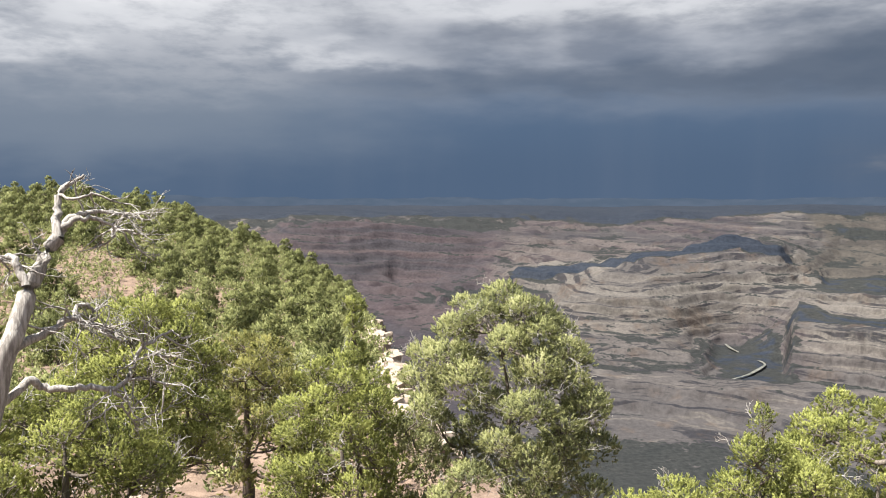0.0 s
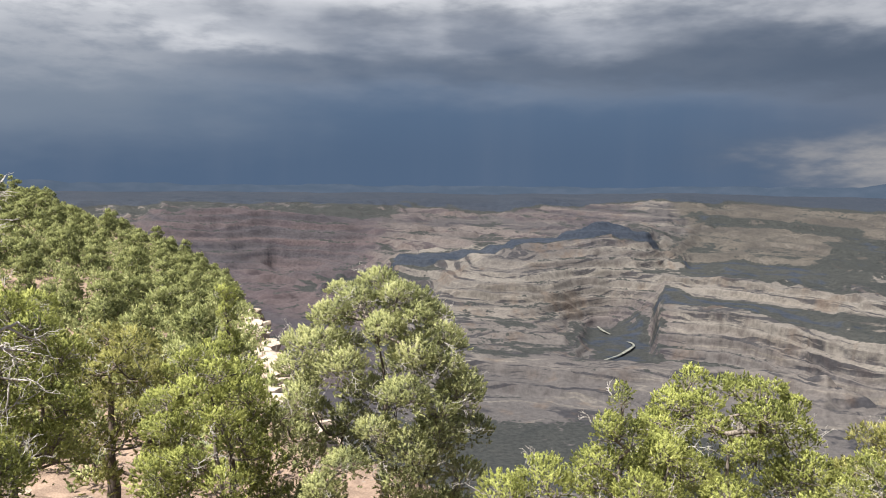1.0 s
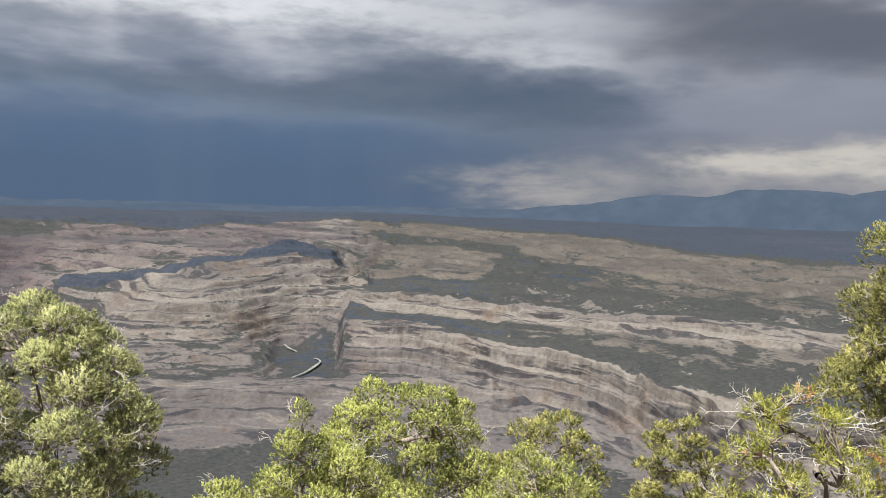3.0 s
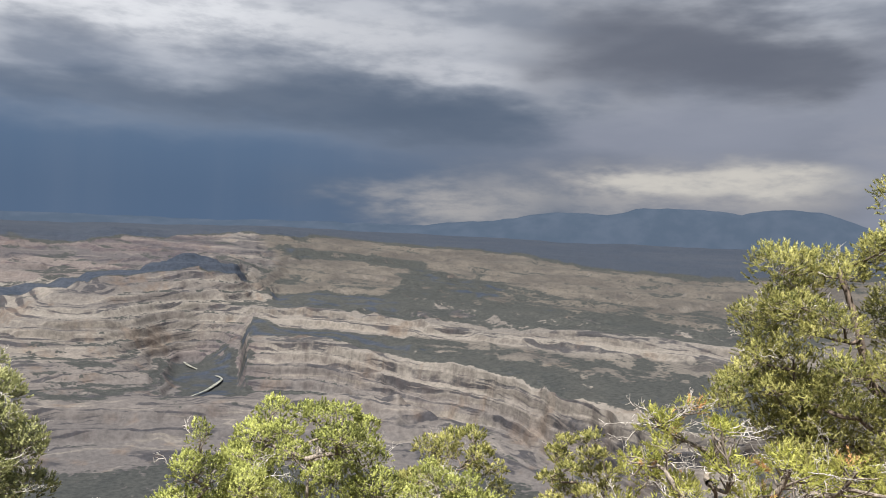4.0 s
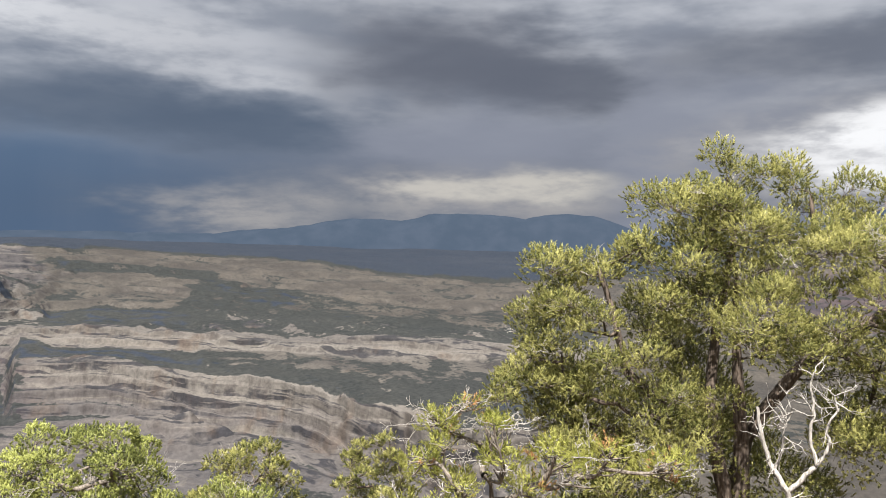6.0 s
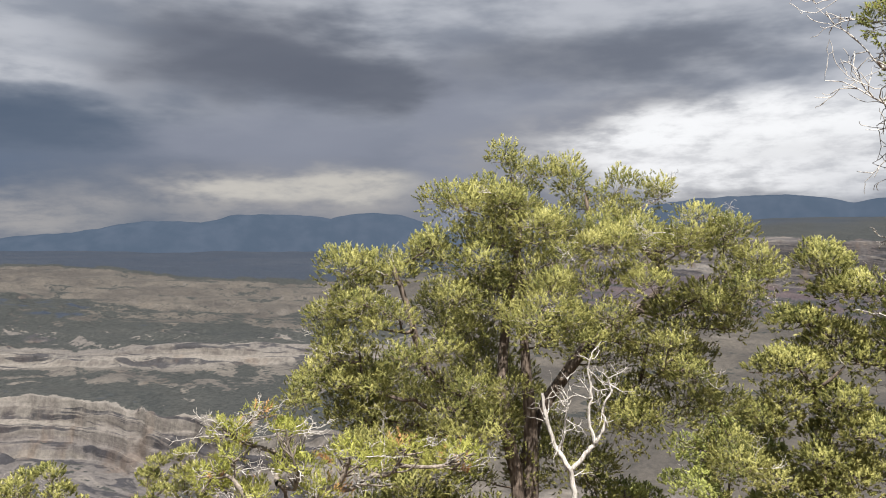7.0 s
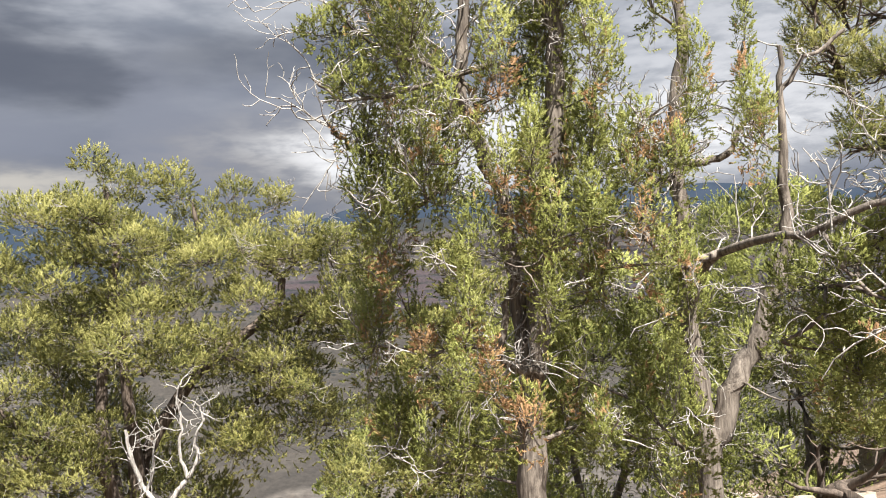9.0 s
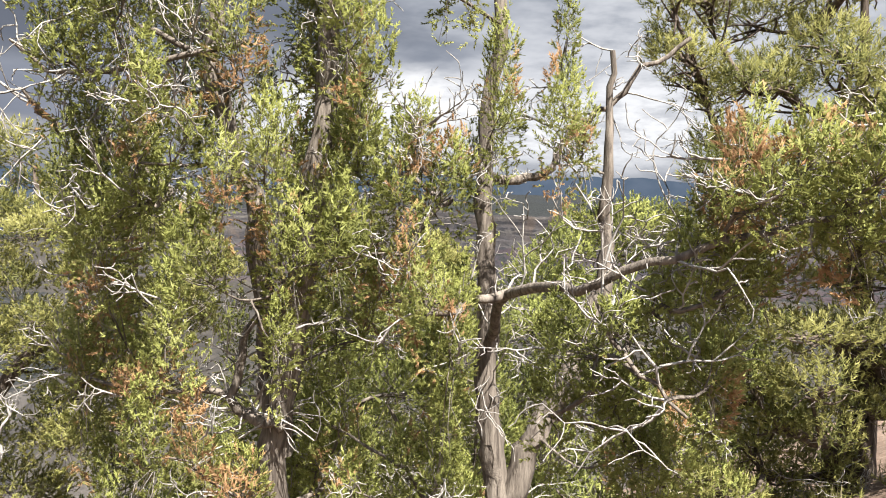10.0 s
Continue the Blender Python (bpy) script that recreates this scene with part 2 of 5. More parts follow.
    v = n.m("ADD", veg, n.m("ADD", n.m("MULTIPLY", n.m("SUBTRACT", patch, 0.5), 1.1), n.m("MULTIPLY", tread, 0.36)))
    v = n.m("SUBTRACT", v, n.m("MULTIPLY", steep, 0.5))
    gap = n.m("ADD", n.m("MULTIPLY", dots, 0.5), n.m("MULTIPLY", small, 0.35))
    wood = n.m("MULTIPLY", n.smooth(n.m("SUBTRACT", v, gap), -0.09, 0.05), 0.92)
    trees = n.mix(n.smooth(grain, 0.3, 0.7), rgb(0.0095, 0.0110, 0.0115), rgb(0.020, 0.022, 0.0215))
    # the thickest woodland turns blue: the haze of distance is put into its colour
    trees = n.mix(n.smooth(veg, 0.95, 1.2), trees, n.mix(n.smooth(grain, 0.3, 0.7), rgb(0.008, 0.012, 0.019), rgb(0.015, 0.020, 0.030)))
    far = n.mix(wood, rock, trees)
    # soil and stones near the camera
    g1 = n.noise(pos, 0.9, 5.0, 0.6)
    g2 = n.noise(pos, 14.0, 5.0, 0.7)
    vor = n.add("ShaderNodeTexVoronoi", {"Vector": pos, "Scale": 9.0}, feature="F1").outputs[0]
    soil = n.mix(n.smooth(g1, 0.35, 0.65), rgb(0.10, 0.070, 0.054), rgb(0.19, 0.135, 0.102))
    soil = n.mix(n.m("MULTIPLY", n.smooth(g2, 0.45, 0.7), 0.6), soil, rgb(0.24, 0.19, 0.15))
    soil = n.mix(n.m("MULTIPLY", n.smooth(g2, 0.5, 0.32), 0.6), soil, rgb(0.09, 0.065, 0.05))
    col = n.mix(near, far, soil)
    h = n.m("ADD", n.m("MULTIPLY", g2, 0.03), n.m("MULTIPLY", vor, 0.02))
    hf = n.m("ADD", n.m("MULTIPLY", s2, 3.0), n.m("MULTIPLY", grain, 2.0))
    height = n.m("ADD", n.m("MULTIPLY", h, near), n.m("MULTIPLY", hf, n.m("SUBTRACT", 1.0, near)))
    finish(n, col, 0.95, height, 0.7, 1.0, 0.1)
    return mat


def stone_material(name, a, b):
    mat, n = material(name)
    pos = n.add("ShaderNodeTexCoord").outputs["Object"]
    g = n.noise(pos, 2.0, 6.0, 0.65)
    r = n.add("ShaderNodeObjectInfo").outputs["Random"]
    c = n.mix(n.smooth(n.m("ADD", g, n.m("MULTIPLY", r, 0.15)), 0.35, 0.75), rgb(*a), rgb(*b))
    finish(n, c, 0.92, g, 0.6, 0.06)
    return mat


GROUND = ground_material()
PALE_STONE = stone_material("pale_sandstone", (0.16, 0.125, 0.095), (0.33, 0.275, 0.225))


def water_material():
    mat, n = material("silty_river_water")
    pos = n.add("ShaderNodeTexCoord").outputs["Object"]
    g = n.noise(pos, 0.05, 3.0)
    c = n.mix(n.smooth(g, 0.4, 0.6), rgb(0.055, 0.06, 0.05), rgb(0.13, 0.13, 0.115))
    finish(n, c, 0.4, n.noise(pos, 0.4, 3.0), 0.3, 0.3, 0.5)
    return mat


WATER = water_material()


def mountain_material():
    mat, n = material("forested_range_haze_glow")
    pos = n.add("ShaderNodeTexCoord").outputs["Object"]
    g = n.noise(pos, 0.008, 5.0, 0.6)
    # distance haze is put in as a bluish base colour and faint blue emission
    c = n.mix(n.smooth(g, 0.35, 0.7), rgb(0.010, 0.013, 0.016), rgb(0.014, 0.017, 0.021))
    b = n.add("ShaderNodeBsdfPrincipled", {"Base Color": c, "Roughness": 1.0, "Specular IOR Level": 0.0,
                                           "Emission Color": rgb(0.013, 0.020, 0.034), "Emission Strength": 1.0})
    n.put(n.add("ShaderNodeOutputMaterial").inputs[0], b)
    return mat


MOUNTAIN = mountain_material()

# ---- noise on arrays ----
def hash2(ix, iy, seed):
    h = (ix.astype(np.int64) * 374761393 + iy.astype(np.int64) * 668265263 + seed * 974634777) & 0xFFFFFFFF
    h = ((h ^ (h >> 13)) * 1274126177) & 0xFFFFFFFF
    return ((h ^ (h >> 16)) & 0xFFFF) / 65535.0


def vnoise(x, y, seed=0):
    ix, iy = np.floor(x), np.floor(y)
    fx, fy = x - ix, y - iy
    fx, fy = fx * fx * fx * (fx * (fx * 6 - 15) + 10), fy * fy * fy * (fy * (fy * 6 - 15) + 10)
    a, b = hash2(ix, iy, seed), hash2(ix + 1, iy, seed)
    c, d = hash2(ix, iy + 1, seed), hash2(ix + 1, iy + 1, seed)
    return (a * (1 - fx) + b * fx) * (1 - fy) + (c * (1 - fx) + d * fx) * fy


def fbm(x, y, scale, octaves=4, seed=0, gain=0.5):
    x, y = np.asarray(x, float) / scale, np.asarray(y, float) / scale
    total, amp, norm = 0.0, 1.0, 0.0
    for o in range(octaves):
        total = total + amp * (vnoise(x, y, seed + o * 17) - 0.5)
        norm += amp
        amp *= gain
        x, y = x * 2.03 + 11.3, y * 2.03 - 7.1
    return total / norm * 2


def sstep(v, lo, hi):
    t = np.clip((v - lo) / (hi - lo), 0, 1)
    return t * t * (3 - 2 * t)


# ---- the land: rim, wooded spur, canyon, mesa and plateau ----
def beside(x, y, pts):
    """Signed distance to a bent line, positive to its right going along it."""
    best = np.full(np.shape(x), 1e9)
    sign = np.ones(np.shape(x))
    for (ax, ay), (bx, by) in zip(pts, pts[1:]):
        dx, dy = bx - ax, by - ay
        t = np.clip(((x - ax) * dx + (y - ay) * dy) / (dx * dx + dy * dy), 0, 1)
        ex, ey = x - ax - t * dx, y - ay - t * dy
        d = np.hypot(ex, ey)
        s = np.where(dx * ey - dy * ex > 0, -1.0, 1.0)
        sign = np.where(d < best, s, sign)
        best = np.minimum(best, d)
    return best * sign


def land(x, y):
    """Height of the rim, the wooded spur and the slope below, and how far a place lies out in front of the rim."""
    x, y = np.asarray(x, float), np.asarray(y, float)
    r, az = np.hypot(x, y), np.degrees(np.arctan2(x, y))
    rim = -0.229 * x - 0.38 * y - 0.17 * np.maximum(0, x - 7.0)
    rim = np.where(rim > 0.8, 0.8 + (rim - 0.8) * 0.25, rim)
    rim = np.minimum(rim, 14.0)
    rim = rim + 0.45 * np.exp(-(((x - 6.8) / 1.9) ** 2 + ((y + 1.5) / 1.6) ** 2))
    rim = rim + fbm(x, y, 3.0, 4, 3) * 0.12 + fbm(x, y, 0.6, 3, 5) * 0.03
    # slope under the rim
    fall = np.interp(r, [0, 32, 90, 200, 500, 900, 1200, 5000], [0, -13, -52, -120, -265, -372, -408, -412])
    down = sstep(r, 24, 40)
    front = sstep(-rim + 0.02 * r, 2.0, 8.0)
    z = rim * (1 - down * front) + fall * down * front
    back = np.minimum(rim, 10.0) + fbm(x, y, 60, 4, 8) * np.clip(r / 40, 0, 4)
    z = np.where(front < 1, z * front + (1 - front) * np.where(r > 30, back, z), z)
    # wooded spur on one side, cut off by a pale ledge
    edge = beside(x, y, [(3.0, 26.0), (-2.0, 42.0), (-7.0, 75.0), (-23.0, 190.0), (-60.0, 330.0)]) + fbm(x, y, 14, 3, 21) * 3.0
    crest = np.interp(az, [-80, -30, -26, -20, -14.5, -10, -7], [6, 3.4, 3.2, -1.4, -9.5, -17.5, -25.0])
    hill = np.interp(r, [0, 24, 40, 60, 90, 215, 300, 420], [0, -9.5, -9.6, -11.0, -11.0, 0, -20, -120])
    up = sstep(r, 60, 215) * (1 - sstep(r, 215, 400))
    hill = hill + crest * up + fbm(x, y, 30, 4, 31) * 1.6 * sstep(r, 30, 80)
    cut = sstep(-edge, -9.0, 1.0)
    on = sstep(r, 20, 34) * (az < 20) * (az > -175)
    z = np.where((r > 20) & (r < 460), z * (1 - cut * on) + hill * cut * on, z)
    return z, front


def height(x, y):
    return float(land(np.array([x]), np.array([y]))[0][0])


def mesh_from(name, verts, faces, mat, smooth=False):
    me = bpy.data.meshes.new(name)
    verts = np.asarray(verts, np.float32)
    faces = np.asarray(faces, np.int32)
    me.vertices.add(len(verts))
    me.vertices.foreach_set("co", verts.ravel())
    k = faces.shape[1]
    me.loops.add(faces.size)
    me.loops.foreach_set("vertex_index", faces.ravel())
    me.polygons.add(len(faces))
    me.polygons.foreach_set("loop_start", np.arange(0, faces.size, k, dtype=np.int32))
    me.polygons.foreach_set("loop_total", np.full(len(faces), k, np.int32))
    if smooth:
        me.polygons.foreach_set("use_smooth", np.ones(len(faces), bool))
    me.update(calc_edges=True)
    me.materials.append(mat)
    return me


# The far country by its landforms, near to far: bearing in degrees, distance and height in metres
FLOOR = [(-46, 1050, -405), (45, 1050, -405), (52, 1040, -395), (64, 1040, -330), (128, 1040, -300)]
BENCH_FOOT = [(-46, 1430, -405), (8, 1430, -408), (20, 1430, -414), (38, 1400, -405), (45, 1240, -402), (52, 1110, -398), (64, 1150, -307), (80, 1200, -298), (128, 1200, -298)]
BENCH_TOP = [(-46, 1640, -385), (-6, 1640, -374), (4, 1640, -341), (8.4, 1640, -338), (11, 1640, -350), (22.7, 1640, -350), (30, 1620, -340), (33.4, 1600, -338), (36.4, 1570, -376), (40, 1500, -389), (45, 1340, -400), (52, 1160, -396), (64, 1300, -303), (80, 1400, -296), (128, 1400, -296)]
BACK = [(-46, 1850, -375), (-5, 1850, -358), (4, 1850, -365), (8.4, 1850, -361), (12, 1850, -375), (16.8, 1860, -387), (17.7, 1880, -403), (22.3, 1880, -403), (27, 1900, -398), (31, 1760, -395), (35, 1680, -395), (40, 1570, -398), (45, 1430, -398), (52, 1215, -394), (64, 1480, -308), (80, 1600, -307), (128, 1600, -307)]
RIM = [(-46, 2080, -350), (-5, 2080, -350), (4, 2080, -358), (9, 2080, -343), (13, 2080, -346), (16, 2090, -367), (17, 2100, -391), (17.6, 2130, -403), (22, 2130, -403), (22.6, 2110, -295), (27.2, 2050, -287), (31.3, 1880, -293), (35.3, 1790, -296), (39.3, 1660, -297), (43.3, 1560, -300), (47.3, 1420, -300), (51.4, 1290, -301), (58, 1350, -310), (64, 1640, -311), (80, 1800, -316), (128, 1800, -316)]
LEDGE_FOOT = [(-46, 2230, -330), (-5, 2230, -320), (4, 2230, -340), (7, 2230, -316), (9.5, 2230, -316), (11.1, 2230, -328), (12.6, 2230, -314), (14.6, 2240, -338), (16.8, 2300, -380), (18, 2345, -403), (19.2, 2345, -403), (21, 2340, -344), (22.3, 2360, -297), (22.8, 2400, -276), (27.2, 2230, -280), (31.2, 2120, -281), (35.2, 2050, -280), (41.2, 2010, -279), (47.1, 1940, -280), (52, 1900, -279), (60, 1880, -279), (68, 1950, -300), (80, 2050, -316), (128, 2050, -316)]
LEDGE_TOP = [(-46, 2340, -310), (-5, 2340, -298), (4, 2330, -322), (6.5, 2290, -307), (8, 2280, -278), (11, 2280, -274), (13.3, 2290, -267), (15.2, 2320, -291), (17, 2400, -329), (19, 2450, -317), (20.9, 2440, -276), (22.8, 2470, -254), (27.2, 2290, -247), (31.2, 2180, -240), (35.2, 2110, -243), (41.1, 2070, -252), (47, 2000, -248), (52, 1960, -254), (60, 1940, -257), (68, 2100, -279), (80, 2250, -307), (128, 2250, -307)]
SHELF = [(-46, 2500, -290), (-5, 2500, -288), (3, 2480, -299), (6, 2430, -305), (7.6, 2420, -266), (9.5, 2420, -227), (12, 2430, -215), (15, 2460, -209), (18, 2500, -217), (21, 2530, -215), (23, 2600, -249), (27.2, 2420, -240), (35, 2240, -242), (45, 2140, -246), (55, 2060, -248), (66, 2250, -263), (80, 2450, -291), (128, 2450, -291)]
RIDGE = [(-46, 2680, -270), (-5, 2680, -280), (1, 2670, -260), (4.7, 2650, -216), (8.7, 2650, -207), (11, 2650, -191), (13, 2650, -159), (14.9, 2660, -158), (18, 2680, -111), (19, 2690, -111), (21.5, 2700, -133), (23, 2750, -191), (24.8, 2800, -243), (27.2, 2800, -225), (33, 2720, -227), (39, 2600, -230), (45, 2450, -239), (55, 2260, -248), (66, 2450, -256), (80, 2650, -277), (128, 2650, -277)]
SCARP_FOOT = [(-46, 2900, -230), (-13.5, 2900, -171), (-8.8, 2900, -201), (-4.8, 2900, -273), (-0.8, 2900, -252), (4, 2860, -223), (8, 2860, -213), (12, 2860, -193), (15, 2880, -175), (18, 2900, -130), (22, 2950, -138), (25, 3150, -180), (30, 3100, -183), (35, 3000, -192), (40, 2920, -213), (45, 2800, -229), (55, 2560, -240), (66, 2700, -254), (80, 2900, -267), (128, 2900, -267)]
SCARP_TOP = [(-46, 3150, -150), (-14, 3150, -136), (-12.3, 3120, -77), (-4.8, 3120, -87), (-0.8, 3120, -113), (3, 3130, -135), (7, 3150, -163), (11, 3180, -171), (14, 3250, -146), (18, 3300, -102), (22, 3350, -98), (26, 3500, -121), (30, 3450, -131), (35, 3350, -168), (40, 3250, -186), (45, 3150, -197), (55, 2950, -215), (66, 3050, -212), (76, 3230, -151), (84.4, 3250, -135), (88, 3250, -191), (95, 3250, -135), (128, 3250, -135)]
UPLAND = [(-46, 4000, -70), (-14, 4000, -58), (-5, 4000, -54), (0, 4000, -51), (5.5, 4000, -54), (11, 4000, -82), (13, 3900, -46), (17, 3950, -57), (21, 4050, -34), (23, 4050, -22), (31, 4000, -79), (39, 3900, -104), (47, 3800, -158), (55, 3700, -189), (66, 3600, -149), (74, 3360, -16), (84, 3330, 16), (92, 3330, -10), (128, 3330, 2)]
FAR_EDGE = [(-46, 4930, -12), (23, 4930, -12), (36, 4930, -12), (64, 4800, -20), (74, 4500, 60), (88, 4500, 110), (128, 4500, 80)]
LINES = (FLOOR, BENCH_FOOT, BENCH_TOP, BACK, RIM, LEDGE_FOOT, LEDGE_TOP, SHELF, RIDGE, SCARP_FOOT, SCARP_TOP, UPLAND, FAR_EDGE)
STEPS = (8, 30, 12, 44, 26, 22, 22, 26, 20, 28, 24, 14)      # rows from each line to the next
RELIEF = (4, 8, 7, 10, 5, 7, 13, 16, 16, 24, 24, 8)          # metres of broken ground between them


def far_country(az):
    """Distance, height and cover of the canyon country, for rows from the valley floor to the horizon."""
    R, Z = [], []
    for k, line in enumerate(LINES):
        b, r, z = (np.array([p[c] for p in line], float) for c in range(3))
        at = az + fbm(az, np.full(az.shape, 7.3 * k), 2.2, 3, 200 + k) * 0.45
        pair = 4 if k == 3 else (6 if k == 5 else k)
        inlet = fbm(az, np.full(az.shape, 3.1 * pair), 2.6, 4, 230 + pair, 0.5) * (50 if k in (1, 2) else 60 if k in (3, 4) else 40)
        here = np.interp(at, b, r) + inlet * (1 - 0.8 * sstep(az, 5, 8) * (1 - sstep(az, 22, 23.5)))
        R.append(here if not R else np.maximum(here, R[-1] + 14))
        Z.append(np.interp(at, b, z))
    rows_r, rows_z, lev = [], [], []
    for k, n in enumerate(STEPS):
        f = (np.arange(n) / n)[:, None]
        g = f + 0 * az
        if k in (1, 3, 5, 10):
            cliff = 0.30 * sstep(f, 0, 0.5) + 0.32 * sstep(f, 0.45, 0.62) + 0.38 * sstep(f, 0.72, 0.95)
            g = cliff + 0 * az
            if k == 10:
                g = g * sstep(az, 70, 76) + (f + 0 * az) * (1 - sstep(az, 70, 76))
        rows_r.append(R[k] + (R[k + 1] - R[k]) * f)
        rows_z.append(Z[k] + (Z[k + 1] - Z[k]) * g)
        lev.append(k + f + 0 * az)
    rows_r.append(R[-1][None])
    rows_z.append(Z[-1][None])
    lev.append(len(STEPS) + 0 * az[None])
    r, z, lev = np.concatenate(rows_r), np.concatenate(rows_z), np.concatenate(lev)
    A = az[None] + 0 * r
    x, y = np.sin(np.radians(A)) * r, np.cos(np.radians(A)) * r
    nz, mid = fbm(x, y, 420, 5, 41), fbm(x, y, 130, 4, 44)
    lev2 = lev + nz * 0.22 + mid * 0.12
    A2 = A + nz * 1.6 + mid * 0.8

    def rows(lo, hi, soft=0.10):
        return sstep(lev2, lo - soft, lo + soft) * (1 - sstep(lev2, hi - soft, hi + soft))

    def arc(lo, hi, soft=0.7):
        return sstep(A2, lo - soft, lo + soft) * (1 - sstep(A2, hi - soft, hi + soft))

    # broken ground, gullies, and the ledges of the beds
    amp = np.interp(lev, np.arange(12) + 0.5, RELIEF)
    calm = 1 - 0.7 * sstep(A, 17.2, 17.8) * (1 - sstep(A, 22.2, 22.8)) * (lev > 2.9) * (lev < 5.1)
    z = z + (nz * 0.7 + mid * 0.5) * amp * calm - np.abs(fbm(x, y, 170, 4, 47)) * amp * (0.9 + 2.2 * (1 - sstep(A, -2, 6)) * sstep(lev, 2.0, 4.0) * (1 - sstep(lev, 9.0, 9.8))) * (1 - sstep(lev, 11.0, 11.5)) * calm
    q = np.hypot(x - 470, y - 2330) / 430
    flex = 0.05 * x - 0.03 * y + fbm(x, y, 260, 3, 91) * 26 - 30 * np.clip(q, 0, 2)
    strat = z + 0.03 * x - 0.02 * y + fbm(x, y, 300, 2, 92) * 12 - 40 * np.clip(q, 0, 1.6) + 40
    k, k2 = (z + flex) / 27.0, (z + flex) / 9.5
    fr, fr2 = k - np.floor(k), k2 - np.floor(k2)
    rough = sstep(lev, 0.9, 1.1) * (1 - sstep(r, 3700, 4400)) * calm
    z = z + ((sstep(fr, 0.30, 0.70) - fr) * 27.0 * 0.6 + (sstep(fr2, 0.3, 0.7) - fr2) * 9.5 * 0.5) * rough + fbm(x, y, 40, 3, 95) * 3.0 * rough
    tread = np.clip(np.maximum(1 - sstep(fr, 0.18, 0.34), sstep(fr, 0.68, 0.84)) - 0.35 * sstep(fr2, 0.3, 0.7), 0, 1) * rough
    # woodland, red rock and tan flats; veg above 0.95 also brings the haze-blue tint
    veg = 0.02 + 0.24 * fbm(x, y, 600, 3, 97) + 0.65 * rows(-1, 0.9) * arc(-60, 56)
    veg += 0.95 * rows(4.15, 4.9, 0.06) * arc(22.6, 34, 0.4) + (0.85 * rows(4.03, 4.5) + 0.40 * rows(4.5, 5.0)) * arc(34, 64)
    veg += -0.30 * rows(5.0, 6.2) * arc(22, 62) + 0.90 * rows(6.55, 8.0) * arc(24, 34) + 0.50 * rows(6.4, 8.1) * arc(34, 62)
    veg += 1.5 * sstep(lev + mid * 0.05, 7.62, 7.70) * (1 - sstep(lev, 8.0, 8.1)) * arc(4, 22.5) + 0.65 * rows(6.5, 7.8) * arc(-3, 7)
    veg += 0.85 * rows(9.75, 10.3) * arc(24.5, 34) + 0.75 * rows(8.1, 9.8) * arc(33, 40.5) + 0.30 * rows(8.0, 9.3) * arc(40, 62)
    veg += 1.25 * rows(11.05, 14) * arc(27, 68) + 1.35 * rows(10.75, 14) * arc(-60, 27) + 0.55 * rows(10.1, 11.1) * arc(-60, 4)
    # the 0.75 term darkens the bottom of the gorge
    veg += 0.22 * rows(2.2, 5.0) * arc(2, 17) + 0.75 * rows(2.95, 5.1) * arc(17.3, 22.2, 0.4) - 0.3 * rows(10.0, 11.1) * arc(70, 130)
    veg += 0.55 * fbm(A / 1.3, lev / 0.11, 1.0, 4, 131) * (1 - sstep(lev, 11.0, 11.3)) * sstep(lev, 1.0, 1.2)
    veg += -0.30 * rows(5.5, 7.3) * arc(5.5, 14) - 0.26 * rows(0.95, 2.3) * arc(-10, 36) - 0.2 * rows(3.2, 4.05) * arc(22.6, 60)
    red = np.maximum(0.85 * rows(1.0, 10.3) * arc(-60, 3.5, 2.5), 0.35 * rows(3.0, 5.6) * arc(17.6, 22.8))
    red = np.maximum(red, 0.5 * rows(9.0, 11.2) * arc(2, 20, 2.0))
    red = np.maximum(red, 0.8 * rows(8.9, 10.05, 0.04) * arc(68, 130))
    veg += 0.95 * rows(11.05, 14, 0.05) * arc(68, 130) + 0.2 * rows(9.0, 9.9) * arc(68, 130)
    tan = np.maximum(0.92 * rows(7.8, 11.3) * arc(23.5, 72), 0.6 * rows(4.4, 5.0) * arc(34, 66))
    tan = np.maximum(tan, sstep(A, 58, 66) * (1 - sstep(lev, 8.9, 9.1)))
    return x, y, r, z, veg, red, tan, tread, strat


